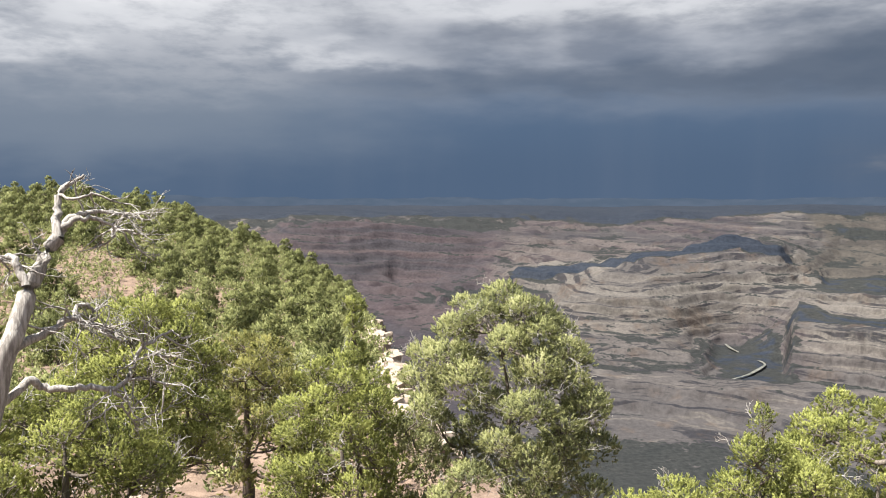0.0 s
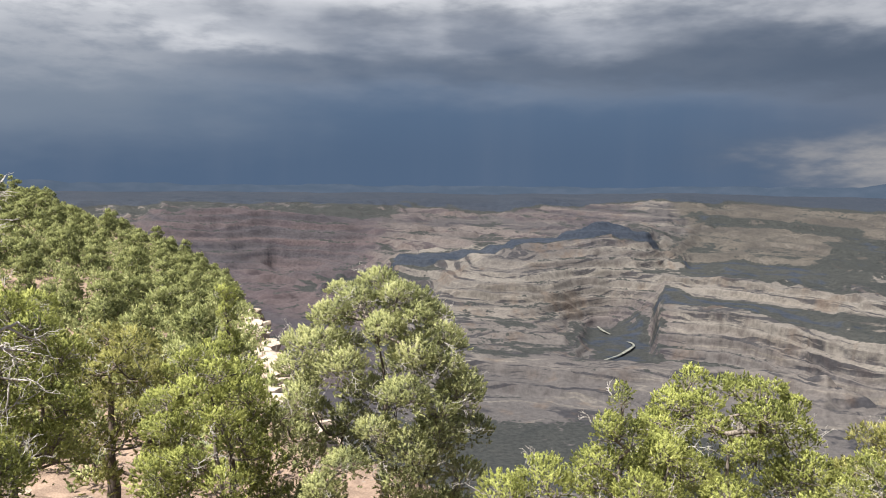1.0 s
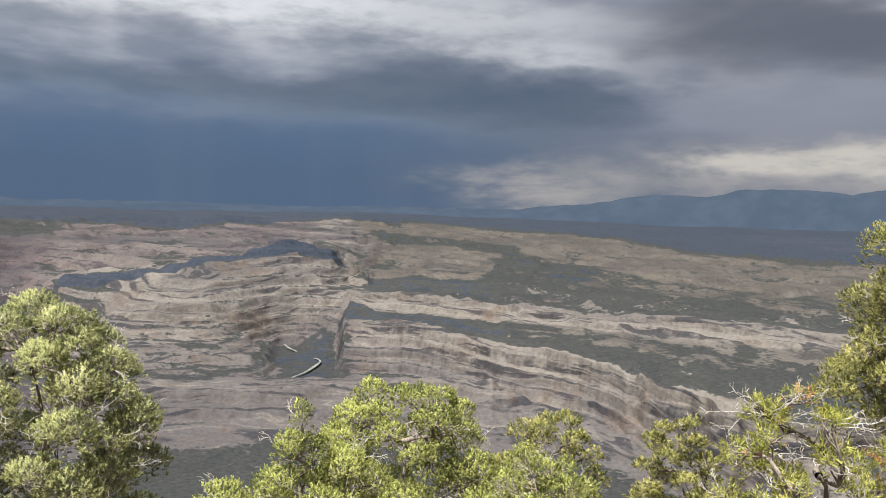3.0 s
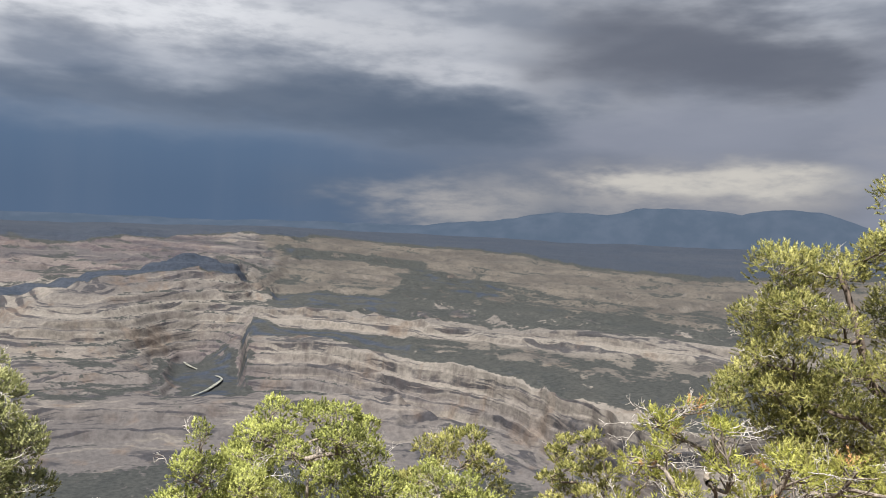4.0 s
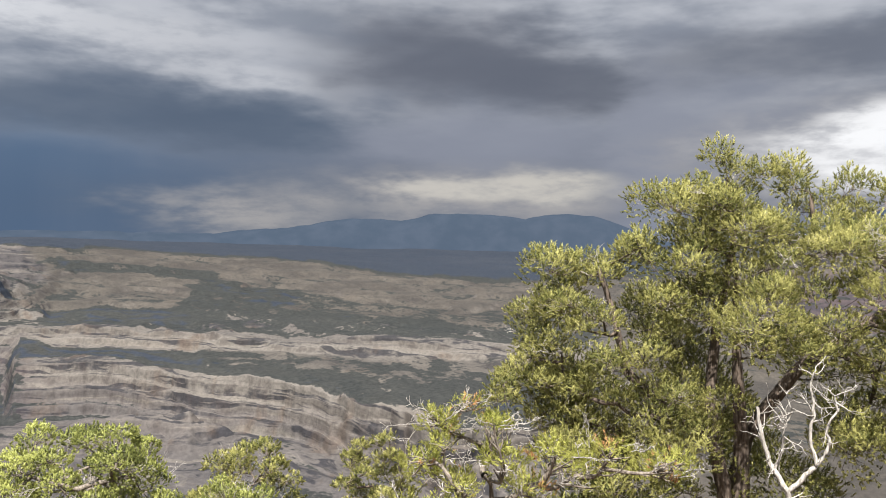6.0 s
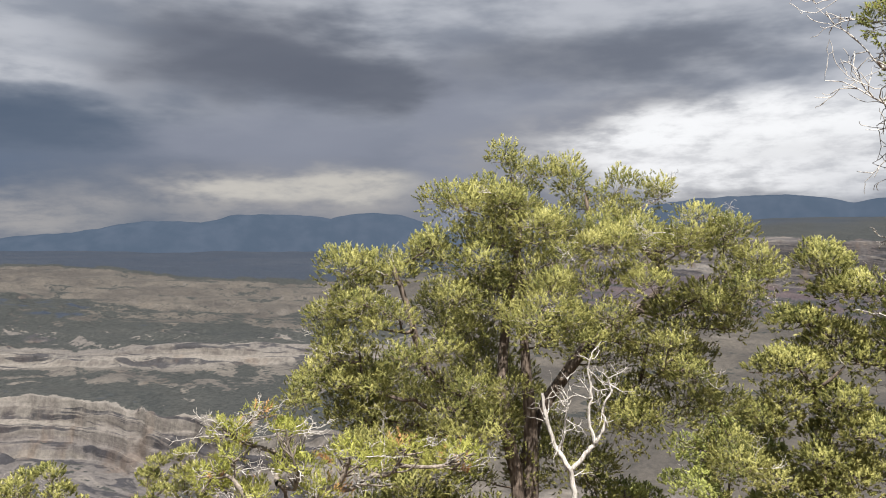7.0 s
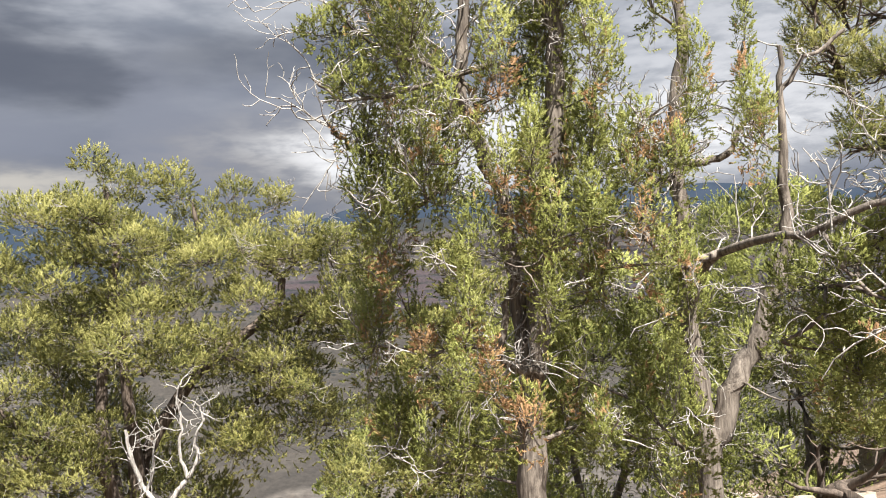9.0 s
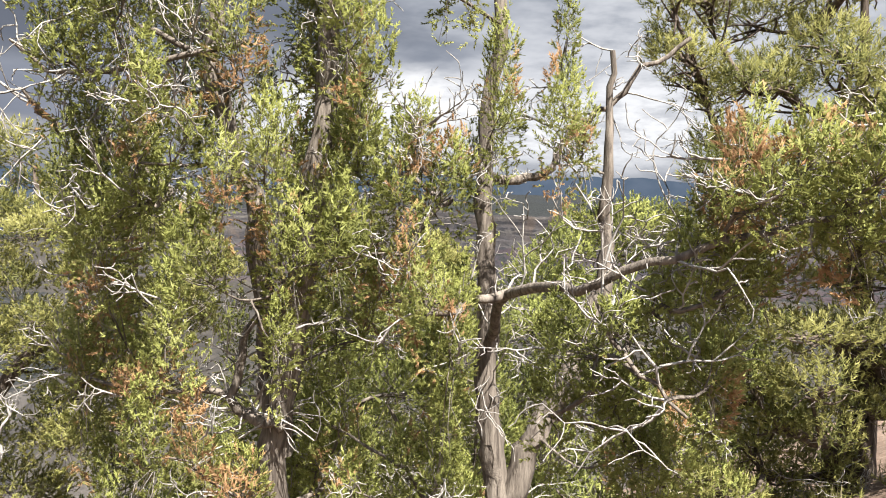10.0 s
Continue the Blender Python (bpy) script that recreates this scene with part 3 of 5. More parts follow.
def build_ground():
    az = np.concatenate([np.arange(-46, 2, 0.2), np.arange(2, 58, 0.15), np.arange(58, 128, 0.4), np.arange(128, 314, 3.0)])
    rr = np.concatenate([[0.004], np.geomspace(0.25, 40, 66)[:-1], np.geomspace(40, 1000, 48)])
    out = far_country(np.clip(np.where(az > 140, az - 360, az), -46, 128))
    Rr = np.concatenate([rr[:, None] + 0 * az, out[2]])
    A = np.radians(az)[None] + 0 * Rr
    x, y = np.sin(A) * Rr, np.cos(A) * Rr
    z, front = land(x, y)
    rows, cols = len(rr), len(az)
    far = front[rows:]
    z[rows:] = z[rows:] * (1 - far) + out[3] * far
    blank = np.zeros((rows, cols))
    veg, red, tan, tread, strat = (np.concatenate([blank, v]) for v in out[4:])
    veg[:rows] = 0.5
    strat[:rows] = z[:rows]
    near = 1 - sstep(Rr, 350, 700)
    gr = np.gradient(z, axis=0) / np.gradient(Rr, axis=0)
    ga = np.gradient(z, axis=1) / (np.maximum(np.gradient(A, axis=1), 1e-4) * Rr)
    steep = sstep(np.hypot(gr, ga), 0.45, 1.1)
    verts = np.stack([x, y, z], -1).reshape(-1, 3)
    i, j = np.meshgrid(np.arange(len(Rr) - 1), np.arange(cols), indexing="ij")
    j2 = (j + 1) % cols
    faces = np.stack([i * cols + j, i * cols + j2, (i + 1) * cols + j2, (i + 1) * cols + j], -1).reshape(-1, 4)[:, ::-1]
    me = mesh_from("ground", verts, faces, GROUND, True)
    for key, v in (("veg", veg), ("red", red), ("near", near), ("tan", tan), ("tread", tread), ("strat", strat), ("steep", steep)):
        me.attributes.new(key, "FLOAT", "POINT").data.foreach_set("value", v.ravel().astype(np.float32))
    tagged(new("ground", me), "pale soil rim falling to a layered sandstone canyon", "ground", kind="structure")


build_ground()


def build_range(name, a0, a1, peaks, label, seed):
    """A far forested range on the horizon, with its haze put into the material's colour and glow."""
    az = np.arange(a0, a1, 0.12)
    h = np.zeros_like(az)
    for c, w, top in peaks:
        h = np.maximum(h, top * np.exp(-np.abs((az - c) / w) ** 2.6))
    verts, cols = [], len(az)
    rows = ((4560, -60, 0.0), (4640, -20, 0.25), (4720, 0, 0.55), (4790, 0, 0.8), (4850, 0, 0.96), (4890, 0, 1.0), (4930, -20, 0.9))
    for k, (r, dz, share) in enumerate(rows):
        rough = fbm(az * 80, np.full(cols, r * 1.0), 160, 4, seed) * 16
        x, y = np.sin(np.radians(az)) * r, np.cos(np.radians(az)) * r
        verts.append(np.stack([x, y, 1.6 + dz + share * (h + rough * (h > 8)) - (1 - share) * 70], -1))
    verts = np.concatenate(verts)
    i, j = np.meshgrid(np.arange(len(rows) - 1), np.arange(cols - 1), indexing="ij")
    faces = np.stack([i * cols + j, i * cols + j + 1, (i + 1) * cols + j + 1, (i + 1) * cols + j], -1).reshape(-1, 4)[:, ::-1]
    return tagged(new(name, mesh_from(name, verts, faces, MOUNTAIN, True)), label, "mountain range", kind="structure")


build_range("backdrop_mesa", -62, 44, ((-22, 12, 34), (-4, 9, 26), (12, 12, 20), (30, 12, 24)), "low haze-blue plateau under the rain", 3)
build_range("backdrop_range", 30, 72, ((46, 7, 128), (53, 8, 172), (59.5, 5.5, 176), (40, 6, 60)), "dark haze-blue forested mountain under rain", 5)
build_range("backdrop_plateau", 68, 140, ((86, 11, 250), (100, 16, 235), (124, 18, 220)), "flat-topped haze-blue forested plateau", 9)


def build_river():
    """The river's silty reach in the canyon bend."""
    bend_to = ((17.8, 1830), (18.7, 1887), (19.9, 1960), (20.9, 2090), (20.7, 2125), (19.6, 2200), (18.6, 2300), (18.3, 2360))
    way = np.array([(math.sin(radians(a)) * r, math.cos(radians(a)) * r) for a, r in bend_to], float)
    t = np.linspace(0, len(way) - 1, 71)
    way = np.stack([np.interp(t, np.arange(len(way)), way[:, c]) for c in range(2)], 1)
    for _ in range(8):
        way[1:-1] = (way[:-2] + 2 * way[1:-1] + way[2:]) / 4
    mid = [Vector((u, v, -399.5)) for u, v in way]
    pts = [(0, 0, 3.4 + 0.9 * math.sin(k * 0.33)) for k in range(len(mid))]
    bm = bmesh.new()
    rows = []
    for k, p in enumerate(mid):
        d = (mid[min(k + 1, len(mid) - 1)] - mid[max(k - 1, 0)]).normalized()
        n = Vector((d.y, -d.x, 0)) * pts[k][2]
        rows.append((bm.verts.new(p + n), bm.verts.new(p - n)))
    for (a, b), (c, d) in zip(rows, rows[1:]):
        bm.faces.new((a, b, d, c))
    me = bpy.data.meshes.new("water")
    bm.to_mesh(me)
    bm.free()
    me.materials.append(WATER)
    tagged(new("water", me), "silty river bending through the canyon floor", "river", kind="structure")


build_river()

# ---- trees ----
def tube_mesh(name, polys, mat, sides=6, wobble=0.12, rng=None):
    """Tapered, slightly knobbly tubes along polylines of (points, radii); thin ones get fewer sides."""
    rng = rng or np.random.default_rng(1)
    V, F, base = [], [], 0
    for pts, rad in polys:
        pts, rad = np.asarray(pts, float), np.asarray(rad, float)
        k = sides if rad[0] > 0.022 else (4 if rad[0] > 0.010 else 3)
        ang = np.linspace(0, 2 * np.pi, k, endpoint=False)
        n = len(pts)
        tan = np.gradient(pts, axis=0)
        tan /= np.linalg.norm(tan, axis=1, keepdims=True) + 1e-9
        ref = np.where(np.abs(tan[:, 2:3]) > 0.9, np.array([[1.0, 0, 0]]), np.array([[0, 0, 1.0]]))
        u = np.cross(tan, ref)
        u /= np.linalg.norm(u, axis=1, keepdims=True) + 1e-9
        v = np.cross(tan, u)
        rr = rad[:, None] * (1 + rng.normal(0, wobble, (n, k)))
        ring = pts[:, None] + rr[..., None] * (np.cos(ang)[None, :, None] * u[:, None] + np.sin(ang)[None, :, None] * v[:, None])
        V.append(ring.reshape(-1, 3))
        i, j = np.meshgrid(np.arange(n - 1), np.arange(k), indexing="ij")
        j2 = (j + 1) % k
        F.append(base + np.stack([i * k + j, i * k + j2, (i + 1) * k + j2, (i + 1) * k + j], -1).reshape(-1, 4))
        base += n * k
    return mesh_from(name, np.concatenate(V), np.concatenate(F), mat, True)


def bend(a, b, rng, n=7, sag=0.0, kink=0.06, sway=0.10):
    """A crooked way from a to b."""
    a, b = np.asarray(a, float), np.asarray(b, float)
    t = np.linspace(0, 1, n)[:, None]
    L = np.linalg.norm(b - a)
    p = a + (b - a) * t
    side = rng.normal(0, 1, 3) * L * sway
    p = p + np.sin(np.pi * t) * side
    p[:, 2] += (np.sin(np.pi * t[:, 0]) * -sag * L)
    p[1:-1] += rng.normal(0, kink * L / 2, (n - 2, 3))
    p[1:-1] = p[1:-1] * 0.5 + (p[:-2] + p[2:]) * 0.25
    return p


def tuft_mesh(name, centers, dirs, mat, rng, blades=8, length=0.09, width=0.018, spread=0.8, lean=0.0):
    """Many small sprays of narrow leaves; each spray has a tone of its own."""
    n = len(centers)
    d = dirs[:, None, :] + rng.normal(0, spread, (n, blades, 3))
    d /= np.linalg.norm(d, axis=2, keepdims=True) + 1e-9
    side = np.cross(d, dirs[:, None, :] + rng.normal(0, 0.45, (n, blades, 3)))
    side /= np.linalg.norm(side, axis=2, keepdims=True) + 1e-9
    L = length * rng.uniform(0.6, 1.3, (n, blades, 1))
    W = 0.5 * width * rng.uniform(0.7, 1.3, (n, blades, 1))
    c = centers[:, None, :] + rng.normal(0, length * 0.25, (n, blades, 3))
    verts = np.stack([c + side * W, c + d * L, c - side * W], 2).reshape(-1, 3)
    faces = np.arange(n * blades * 3).reshape(-1, 3)
    me = mesh_from(name, verts, faces, mat)
    tone = np.repeat(np.clip((rng.random(n) + lean)[:, None] + rng.normal(0, 0.12, (n, blades)), 0, 1).ravel(), 3)
    me.attributes.new("tone", "FLOAT", "POINT").data.foreach_set("value", tone.astype(np.float32))
    return me


def gnarl(start, way, length, radius, rng, depth=3, forks=3, curl=0.35, lift=0.15):
    """Crooked bare branches as polylines."""
    out = []
    n = 8 if radius > 0.012 else 5
    p, d = np.array(start, float), np.array(way, float) / np.linalg.norm(way)
    pts, rad = [p.copy()], [radius]
    for k in range(n):
        d = d + rng.normal(0, curl, 3) * 0.6 + np.array([0, 0, lift]) * 0.3
        d /= np.linalg.norm(d)
        p = p + d * length / n
        pts.append(p.copy())
        rad.append(radius * (1 - 0.8 * (k + 1) / n) + 0.0015)
        if depth > 0 and k >= 1 and rng.random() < forks / n:
            w = d + rng.normal(0, 0.7, 3)
            out += gnarl(p, w, length * rng.uniform(0.35, 0.65), rad[-1] * 0.7, rng, depth - 1, forks, curl, lift)
    return [(np.array(pts), np.array(rad))] + out


def part(name, me, parent, label=""):
    ob = new(name, me)
    ob.parent = parent
    if label:
        tagged(ob, label)
    return ob


def shoot_mesh(name, base, axis, size, tone, mat, rng, blades, needle, width, angle, out, inner):
    """Leafy shoots: needles set spirally along each axis, closing towards the tip; each shoot has a tone of its own.
    out: the way out of its clump, by which the needles' sides are turned and softened. inner: places, length, width and
    way out of the coarse, duller sprays that fill the inside of the crown."""
    n = len(base)
    axis = axis / (np.linalg.norm(axis, axis=1, keepdims=True) + 1e-9)
    ref = np.where(np.abs(axis[:, 2:3]) > 0.8, np.array([[1.0, 0, 0]]), np.array([[0, 0, 1.0]]))
    u = np.cross(axis, ref)
    u /= np.linalg.norm(u, axis=1, keepdims=True) + 1e-9
    v = np.cross(axis, u)
    t = (np.arange(blades) + 0.5)[None] / blades + rng.normal(0, 0.04, (n, blades))
    phi = np.arange(blades)[None] * 2.39996 + rng.uniform(0, 6.28, (n, 1))
    th = radians(angle) * (1.2 - 0.75 * t) + rng.normal(0, 0.16, (n, blades))
    around = np.cos(phi)[..., None] * u[:, None] + np.sin(phi)[..., None] * v[:, None]
    d = axis[:, None] * np.cos(th)[..., None] + around * np.sin(th)[..., None]
    root = base[:, None] + axis[:, None] * (size[:, None] * t)[..., None]
    side = np.cross(d, rng.normal(0, 1, (n, blades, 3)))
    side /= np.linalg.norm(side, axis=2, keepdims=True) + 1e-9
    L = needle * rng.uniform(0.7, 1.25, (n, blades, 1))
    W = 0.5 * width * rng.uniform(0.75, 1.25, (n, blades, 1))
    verts = np.stack([root + side * W, root + d * L, root - side * W], 2).reshape(-1, 3)
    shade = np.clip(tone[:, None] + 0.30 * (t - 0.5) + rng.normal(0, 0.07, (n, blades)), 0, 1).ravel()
    p, long, wide, away = inner
    m = len(p)
    d = rng.normal(0, 1, (m, 3)) + np.array([0, 0, 0.5])
    d /= np.linalg.norm(d, axis=1, keepdims=True)
    e = np.cross(d, rng.normal(0, 1, (m, 3)))
    e /= np.linalg.norm(e, axis=1, keepdims=True) + 1e-9
    tri = np.stack([p + e * wide[:, None] * 0.5, p + d * long[:, None], p - e * wide[:, None] * 0.5], 1).reshape(-1, 3)
    verts = np.concatenate([verts, tri])
    # the fill sprays get a duller tone than the outer shoots
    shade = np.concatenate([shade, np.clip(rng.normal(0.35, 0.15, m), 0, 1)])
    away = np.concatenate([np.repeat(out, blades, 0), away])
    v3 = verts.reshape(-1, 3, 3)
    nrm = np.cross(v3[:, 1] - v3[:, 0], v3[:, 2] - v3[:, 0])
    nrm /= np.linalg.norm(nrm, axis=1, keepdims=True) + 1e-12
    back = (nrm * away).sum(1) < 0
    v3[back] = v3[back][:, ::-1]
    nrm[back] *= -1
    nrm = nrm * 0.55 + away * 0.65
    nrm /= np.linalg.norm(nrm, axis=1, keepdims=True) + 1e-9
    me = mesh_from(name, v3.reshape(-1, 3), np.arange(len(verts)).reshape(-1, 3), mat, True)
    me.attributes.new("tone", "FLOAT", "POINT").data.foreach_set("value", np.repeat(shade, 3).astype(np.float32))
    me.attributes.new("custom_normal", "FLOAT_VECTOR", "POINT").data.foreach_set("vector", np.repeat(nrm, 3, 0).astype(np.float32).ravel())
    return me


def twig_mesh(name, a, b, r, mat, rng):
    """Many thin three-sided twigs from a to b, each with one crook."""
    n = len(a)
    d = b - a
    L = np.linalg.norm(d, axis=1, keepdims=True) + 1e-9
    u = np.cross(d, rng.normal(0, 1, (n, 3)))
    u /= np.linalg.norm(u, axis=1, keepdims=True) + 1e-9
    v = np.cross(d / L, u)
    mid = a + d * 0.5 + (u * rng.normal(0, 0.12, (n, 1)) + v * rng.normal(0, 0.12, (n, 1))) * L
    rings = []
    for p, k in ((a, 1.0), (mid, 0.75), (b, 0.4)):
        rings.append(np.stack([p + (u * math.cos(w) + v * math.sin(w)) * r * k for w in (0.0, 2.094, 4.189)], 1))
    verts = np.stack(rings, 1).reshape(-1, 3)
    quads = np.array([(i * 3 + j, i * 3 + (j + 1) % 3, i * 3 + 3 + (j + 1) % 3, i * 3 + 3 + j) for i in range(2) for j in range(3)])
    return mesh_from(name, verts, (np.arange(n)[:, None, None] * 9 + quads).reshape(-1, 4), mat)


def conifer(name, label, base, lobes, rng_seed, needles, bark, trunk_r=0.13, style="pinyon", far=None, dense=1.0, fork=0.3, dead=0, stems=1,
            category="tree", up=0.5, sub=9, group="", limb_r=0.035, boughs=(), gaps=0.3, open_below=0.75, fill=1.0, tangle=6):
    """A tree from its root: trunk, a limb to each lobe of the crown, side branches and twigs, and leafy shoots on the upper outside of each lobe.
    lobes: centre and radii (x, y, z, across, high), relative to the base. far: metres from which it is seen, for the fineness of its leaves."""
    rng = np.random.default_rng(rng_seed)
    root = tagged(new(name), label, category, group)
    root.empty_display_size = 0.3
    root.location = base
    far = far or math.hypot(base[0], base[1])
    grain = far / 1400
    pine = style == "pinyon"
    size = max(0.085, 8.0 * grain) if pine else max(0.044, 6.5 * grain)
    needle = max(0.040, 4.8 * grain) if pine else max(0.0185, 3.7 * grain)
    width = max(0.0078, 1.8 * grain) if pine else max(0.0076, 2.1 * grain)
    blades = 15 if pine else 14
    lobes = np.array(lobes, float)
    top = lobes[:, 2].max()
    mean = lobes[:, :2].mean(0)
    wood, C, D, S, T, TA, TB, IP, IL, O, IO = [], [], [], [], [], [], [], [], [], [], []
    wave = 6.28 / (1.5 * lobes[:, 3].mean())
    turn = rng.uniform(0, 6.28, 3)
    trunks = []
    for s in range(stems):
        a = rng.uniform(0, 6.28)
        off = np.array([math.cos(a), math.sin(a), 0]) * (0.5 * trunk_r * (stems > 1))
        tip = np.array([mean[0] * 0.8 + (stems > 1) * rng.normal(0, 0.35), mean[1] * 0.8 + (stems > 1) * rng.normal(0, 0.35), top * (0.80 if stems == 1 else rng.uniform(0.5, 0.75))])
        p = bend(off - np.array([0, 0, 0.35]), tip, rng, 12, 0, 0.10 if stems > 1 else 0.03, 0.10 if stems > 1 else 0.07)
        r = trunk_r / math.sqrt(stems) * (1 - 0.86 * np.linspace(0, 1, 12)) * (1 + 0.5 * np.exp(-np.linspace(0, 12, 12)))
        trunks.append((p, r))
    wood += trunks
    arms = []
    for way, r0, r1 in boughs:
        q = np.array(way, float) - np.array(base)
        tt = np.linspace(0, len(q) - 1, 4 * (len(q) - 1) + 1)
        q = np.stack([np.interp(tt, np.arange(len(q)), q[:, c]) for c in range(3)], 1)
        q[1:-1] = (q[:-2] + 2 * q[1:-1] + q[2:]) / 4 + rng.normal(0, 0.012, (len(q) - 2, 3))
        arms.append(q)
        wood.append((q, np.linspace(r0, r1, len(q))))
    # limbs grow out from the nearest wood, nearest clumps first
    nodes = [q for p, _ in trunks for q in p if q[2] > fork * top * 0.5]
    owner = [-1] * len(nodes)
    for q in arms:
        nodes += list(q)
        owner += [-1] * len(q)
    spots = lobes[:, :3]
    order = np.argsort(np.linalg.norm(spots[:, None] - np.array(nodes)[None], axis=2).min(1))
    limbs, parent, load = {}, {}, {}
    for i in order:
        c = spots[i]
        P = np.array(nodes)
        k = int(np.argmin(np.linalg.norm(P - c, axis=1) + 0.7 * np.maximum(0, P[:, 2] - c[2] + 0.05) + 0.05 * rng.random(len(P))))
        limb = bend(P[k], c, rng, 8, rng.uniform(-0.05, 0.12), 0.06)
        limbs[i], parent[i], load[i] = limb, owner[k], 1
        nodes += list(limb[2:])
        owner += [i] * 6
    for i in order[::-1]:
        if parent[i] >= 0:
            load[parent[i]] += load[i]
    for i, (lx, ly, lz, ra, rh) in enumerate(lobes):
        c, limb, rad = spots[i], limbs[i], np.array([ra, ra, rh])
        r0 = limb_r * 0.5 * math.sqrt(load[i])
        wood.append((limb, np.linspace(r0, max(limb_r * 0.28, r0 * 0.45), 8)))
        m = int(sub * ra * 1.3) + (2 if sub > 1 else 0)
        for _ in range(m):
            d = rng.normal(0, 1, 3)
            d[2] = d[2] * 0.7 + 0.25
            d /= np.linalg.norm(d)
            wood.append((bend(limb[rng.integers(4, 8)], c + d * rad * rng.uniform(0.6, 0.85), rng, 5, rng.uniform(-0.1, 0.1), 0.1), np.linspace(0.35 * limb_r, 0.12 * limb_r, 5)))
        n = max(8, int(dense * (1.45 if pine else 1.2) / size ** 2 * 3.1416 * ra * (ra + rh)))
        d = rng.normal(0, 1, (n, 3))
        d /= np.linalg.norm(d, axis=1, keepdims=True)
        d[(d[:, 2] < -0.1) & (rng.random(n) < open_below), 2] *= -1
        shell = rng.uniform(0.72, 1.04, n) * (1 + 0.14 * np.sin(d[:, 0] * 5 + lx * 7) * np.sin(d[:, 1] * 6 + ly * 5) * np.cos(d[:, 2] * 5 + lz * 3))
        w = d * 0.75 + np.array([0, 0, up * (1.0 if pine else 0.7)]) + rng.normal(0, 0.22 if pine else 0.34, (n, 3))
        w /= np.linalg.norm(w, axis=1, keepdims=True)
        ln = size * rng.uniform(0.65, 1.35, n)
        p = c + d * shell[:, None] * rad - w * ln[:, None] * 0.75
        hole = np.sin(p[:, 0] * wave + 1.7 * np.sin(p[:, 2] * wave * 0.6) + turn[0]) + np.sin(p[:, 1] * wave + turn[1]) + np.sin(p[:, 2] * wave * 1.2 + turn[2])
        stay = hole > (-1.1 + 2.4 * (gaps - 0.3) + rng.normal(0, 0.35, n) if gaps > 0 else -9 + 0 * hole)
        # the inside of a crown carries few leaves
        q = p + w * ln[:, None] * 0.7
        deep = (((q[:, None, :] - lobes[None, :, :3]) / lobes[None, :, [3, 3, 4]]) ** 2).sum(2)
        deep[:, i] = 9
        stay &= (deep.min(1) > 0.5) | (rng.random(n) < 0.12)
        p, w, ln, d = p[stay], w[stay], ln[stay], d[stay]
        C.append(p)
        O.append(d)
        D.append(w)
        S.append(ln)
        T.append(np.clip(rng.normal(0.5 + rng.normal(0, 0.10), 0.17, len(p)), 0, 1))
        m = int(fill * 150 * math.sqrt(rh / ra))
        g = rng.normal(0, 1, (m, 3))
        g[:, 2] = np.where(g[:, 2] < -0.2, -g[:, 2], g[:, 2])
        g *= rng.uniform(0.30, 0.80, (m, 1)) / np.linalg.norm(g, axis=1, keepdims=True)
        IP.append(c + g * rad)
        IO.append(g / (np.linalg.norm(g, axis=1, keepdims=True) + 1e-9))
        IL.append(np.full(m, min(ra, rh)) * rng.uniform(0.22, 0.42, m))
        some = rng.random(len(p)) < (0.15 if pine else 0.12)
        TB.append(p[some] + w[some] * ln[some, None] * 0.4)
        TA.append(np.array(limb[5]) + (p[some] - np.array(limb[5])) * rng.uniform(0.15, 0.5, (int(some.sum()), 1)))
    for k, pole in enumerate(wood[:len(trunks) + len(arms)]):
        part("trunk" if k == 0 or k < len(trunks) else "bough", tube_mesh("trunk", [pole], bark, 9, 0.06, rng), root)
    part("limbwork", tube_mesh("limbwork", wood[len(trunks) + len(arms):], bark, 7, 0.08, rng), root)["kind"] = "stuff"
    part("branching", twig_mesh("branching", np.concatenate(TA), np.concatenate(TB), max(0.0022, 0.42 * grain), TWIG, rng), root, "thin pale grey twigs")["kind"] = "stuff"
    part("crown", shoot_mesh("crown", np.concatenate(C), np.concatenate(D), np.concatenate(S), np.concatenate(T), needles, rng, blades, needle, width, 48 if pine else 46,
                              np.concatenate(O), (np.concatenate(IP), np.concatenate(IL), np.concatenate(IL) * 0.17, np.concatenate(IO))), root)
    if dead:
        bare = []
        for q in arms + [p[6:] for p, _ in trunks if stems > 1]:
            for _ in range(tangle):
                bare += gnarl(q[rng.integers(1, len(q))], rng.normal(0, 1, 3) + np.array([0, 0, 0.2]), rng.uniform(0.12, 0.4 + 0.012 * tangle), 0.0055, rng, 2, 3, 0.45, 0.1)
        for _ in range(dead):
            lx, ly, lz, ra, rh = lobes[rng.integers(len(lobes))]
            d = rng.normal(0, 1, 3)
            d[2] = abs(d[2]) * 0.4
            d /= np.linalg.norm(d)
            s = np.array([lx, ly, lz]) + d * np.array([ra, ra, rh]) * 0.55
            bare += gnarl(s, d, max(ra, 0.22) * rng.uniform(0.6, 1.1), max(0.0045 + 0.006 * ra, 0.55 * grain), rng, 2, 4, 0.4, 0.1)
        part("deadwood", tube_mesh("deadwood", bare, DEAD_WOOD, 4, 0.05, rng), root, "bare bleached twigs")["kind"] = "stuff"
    return root


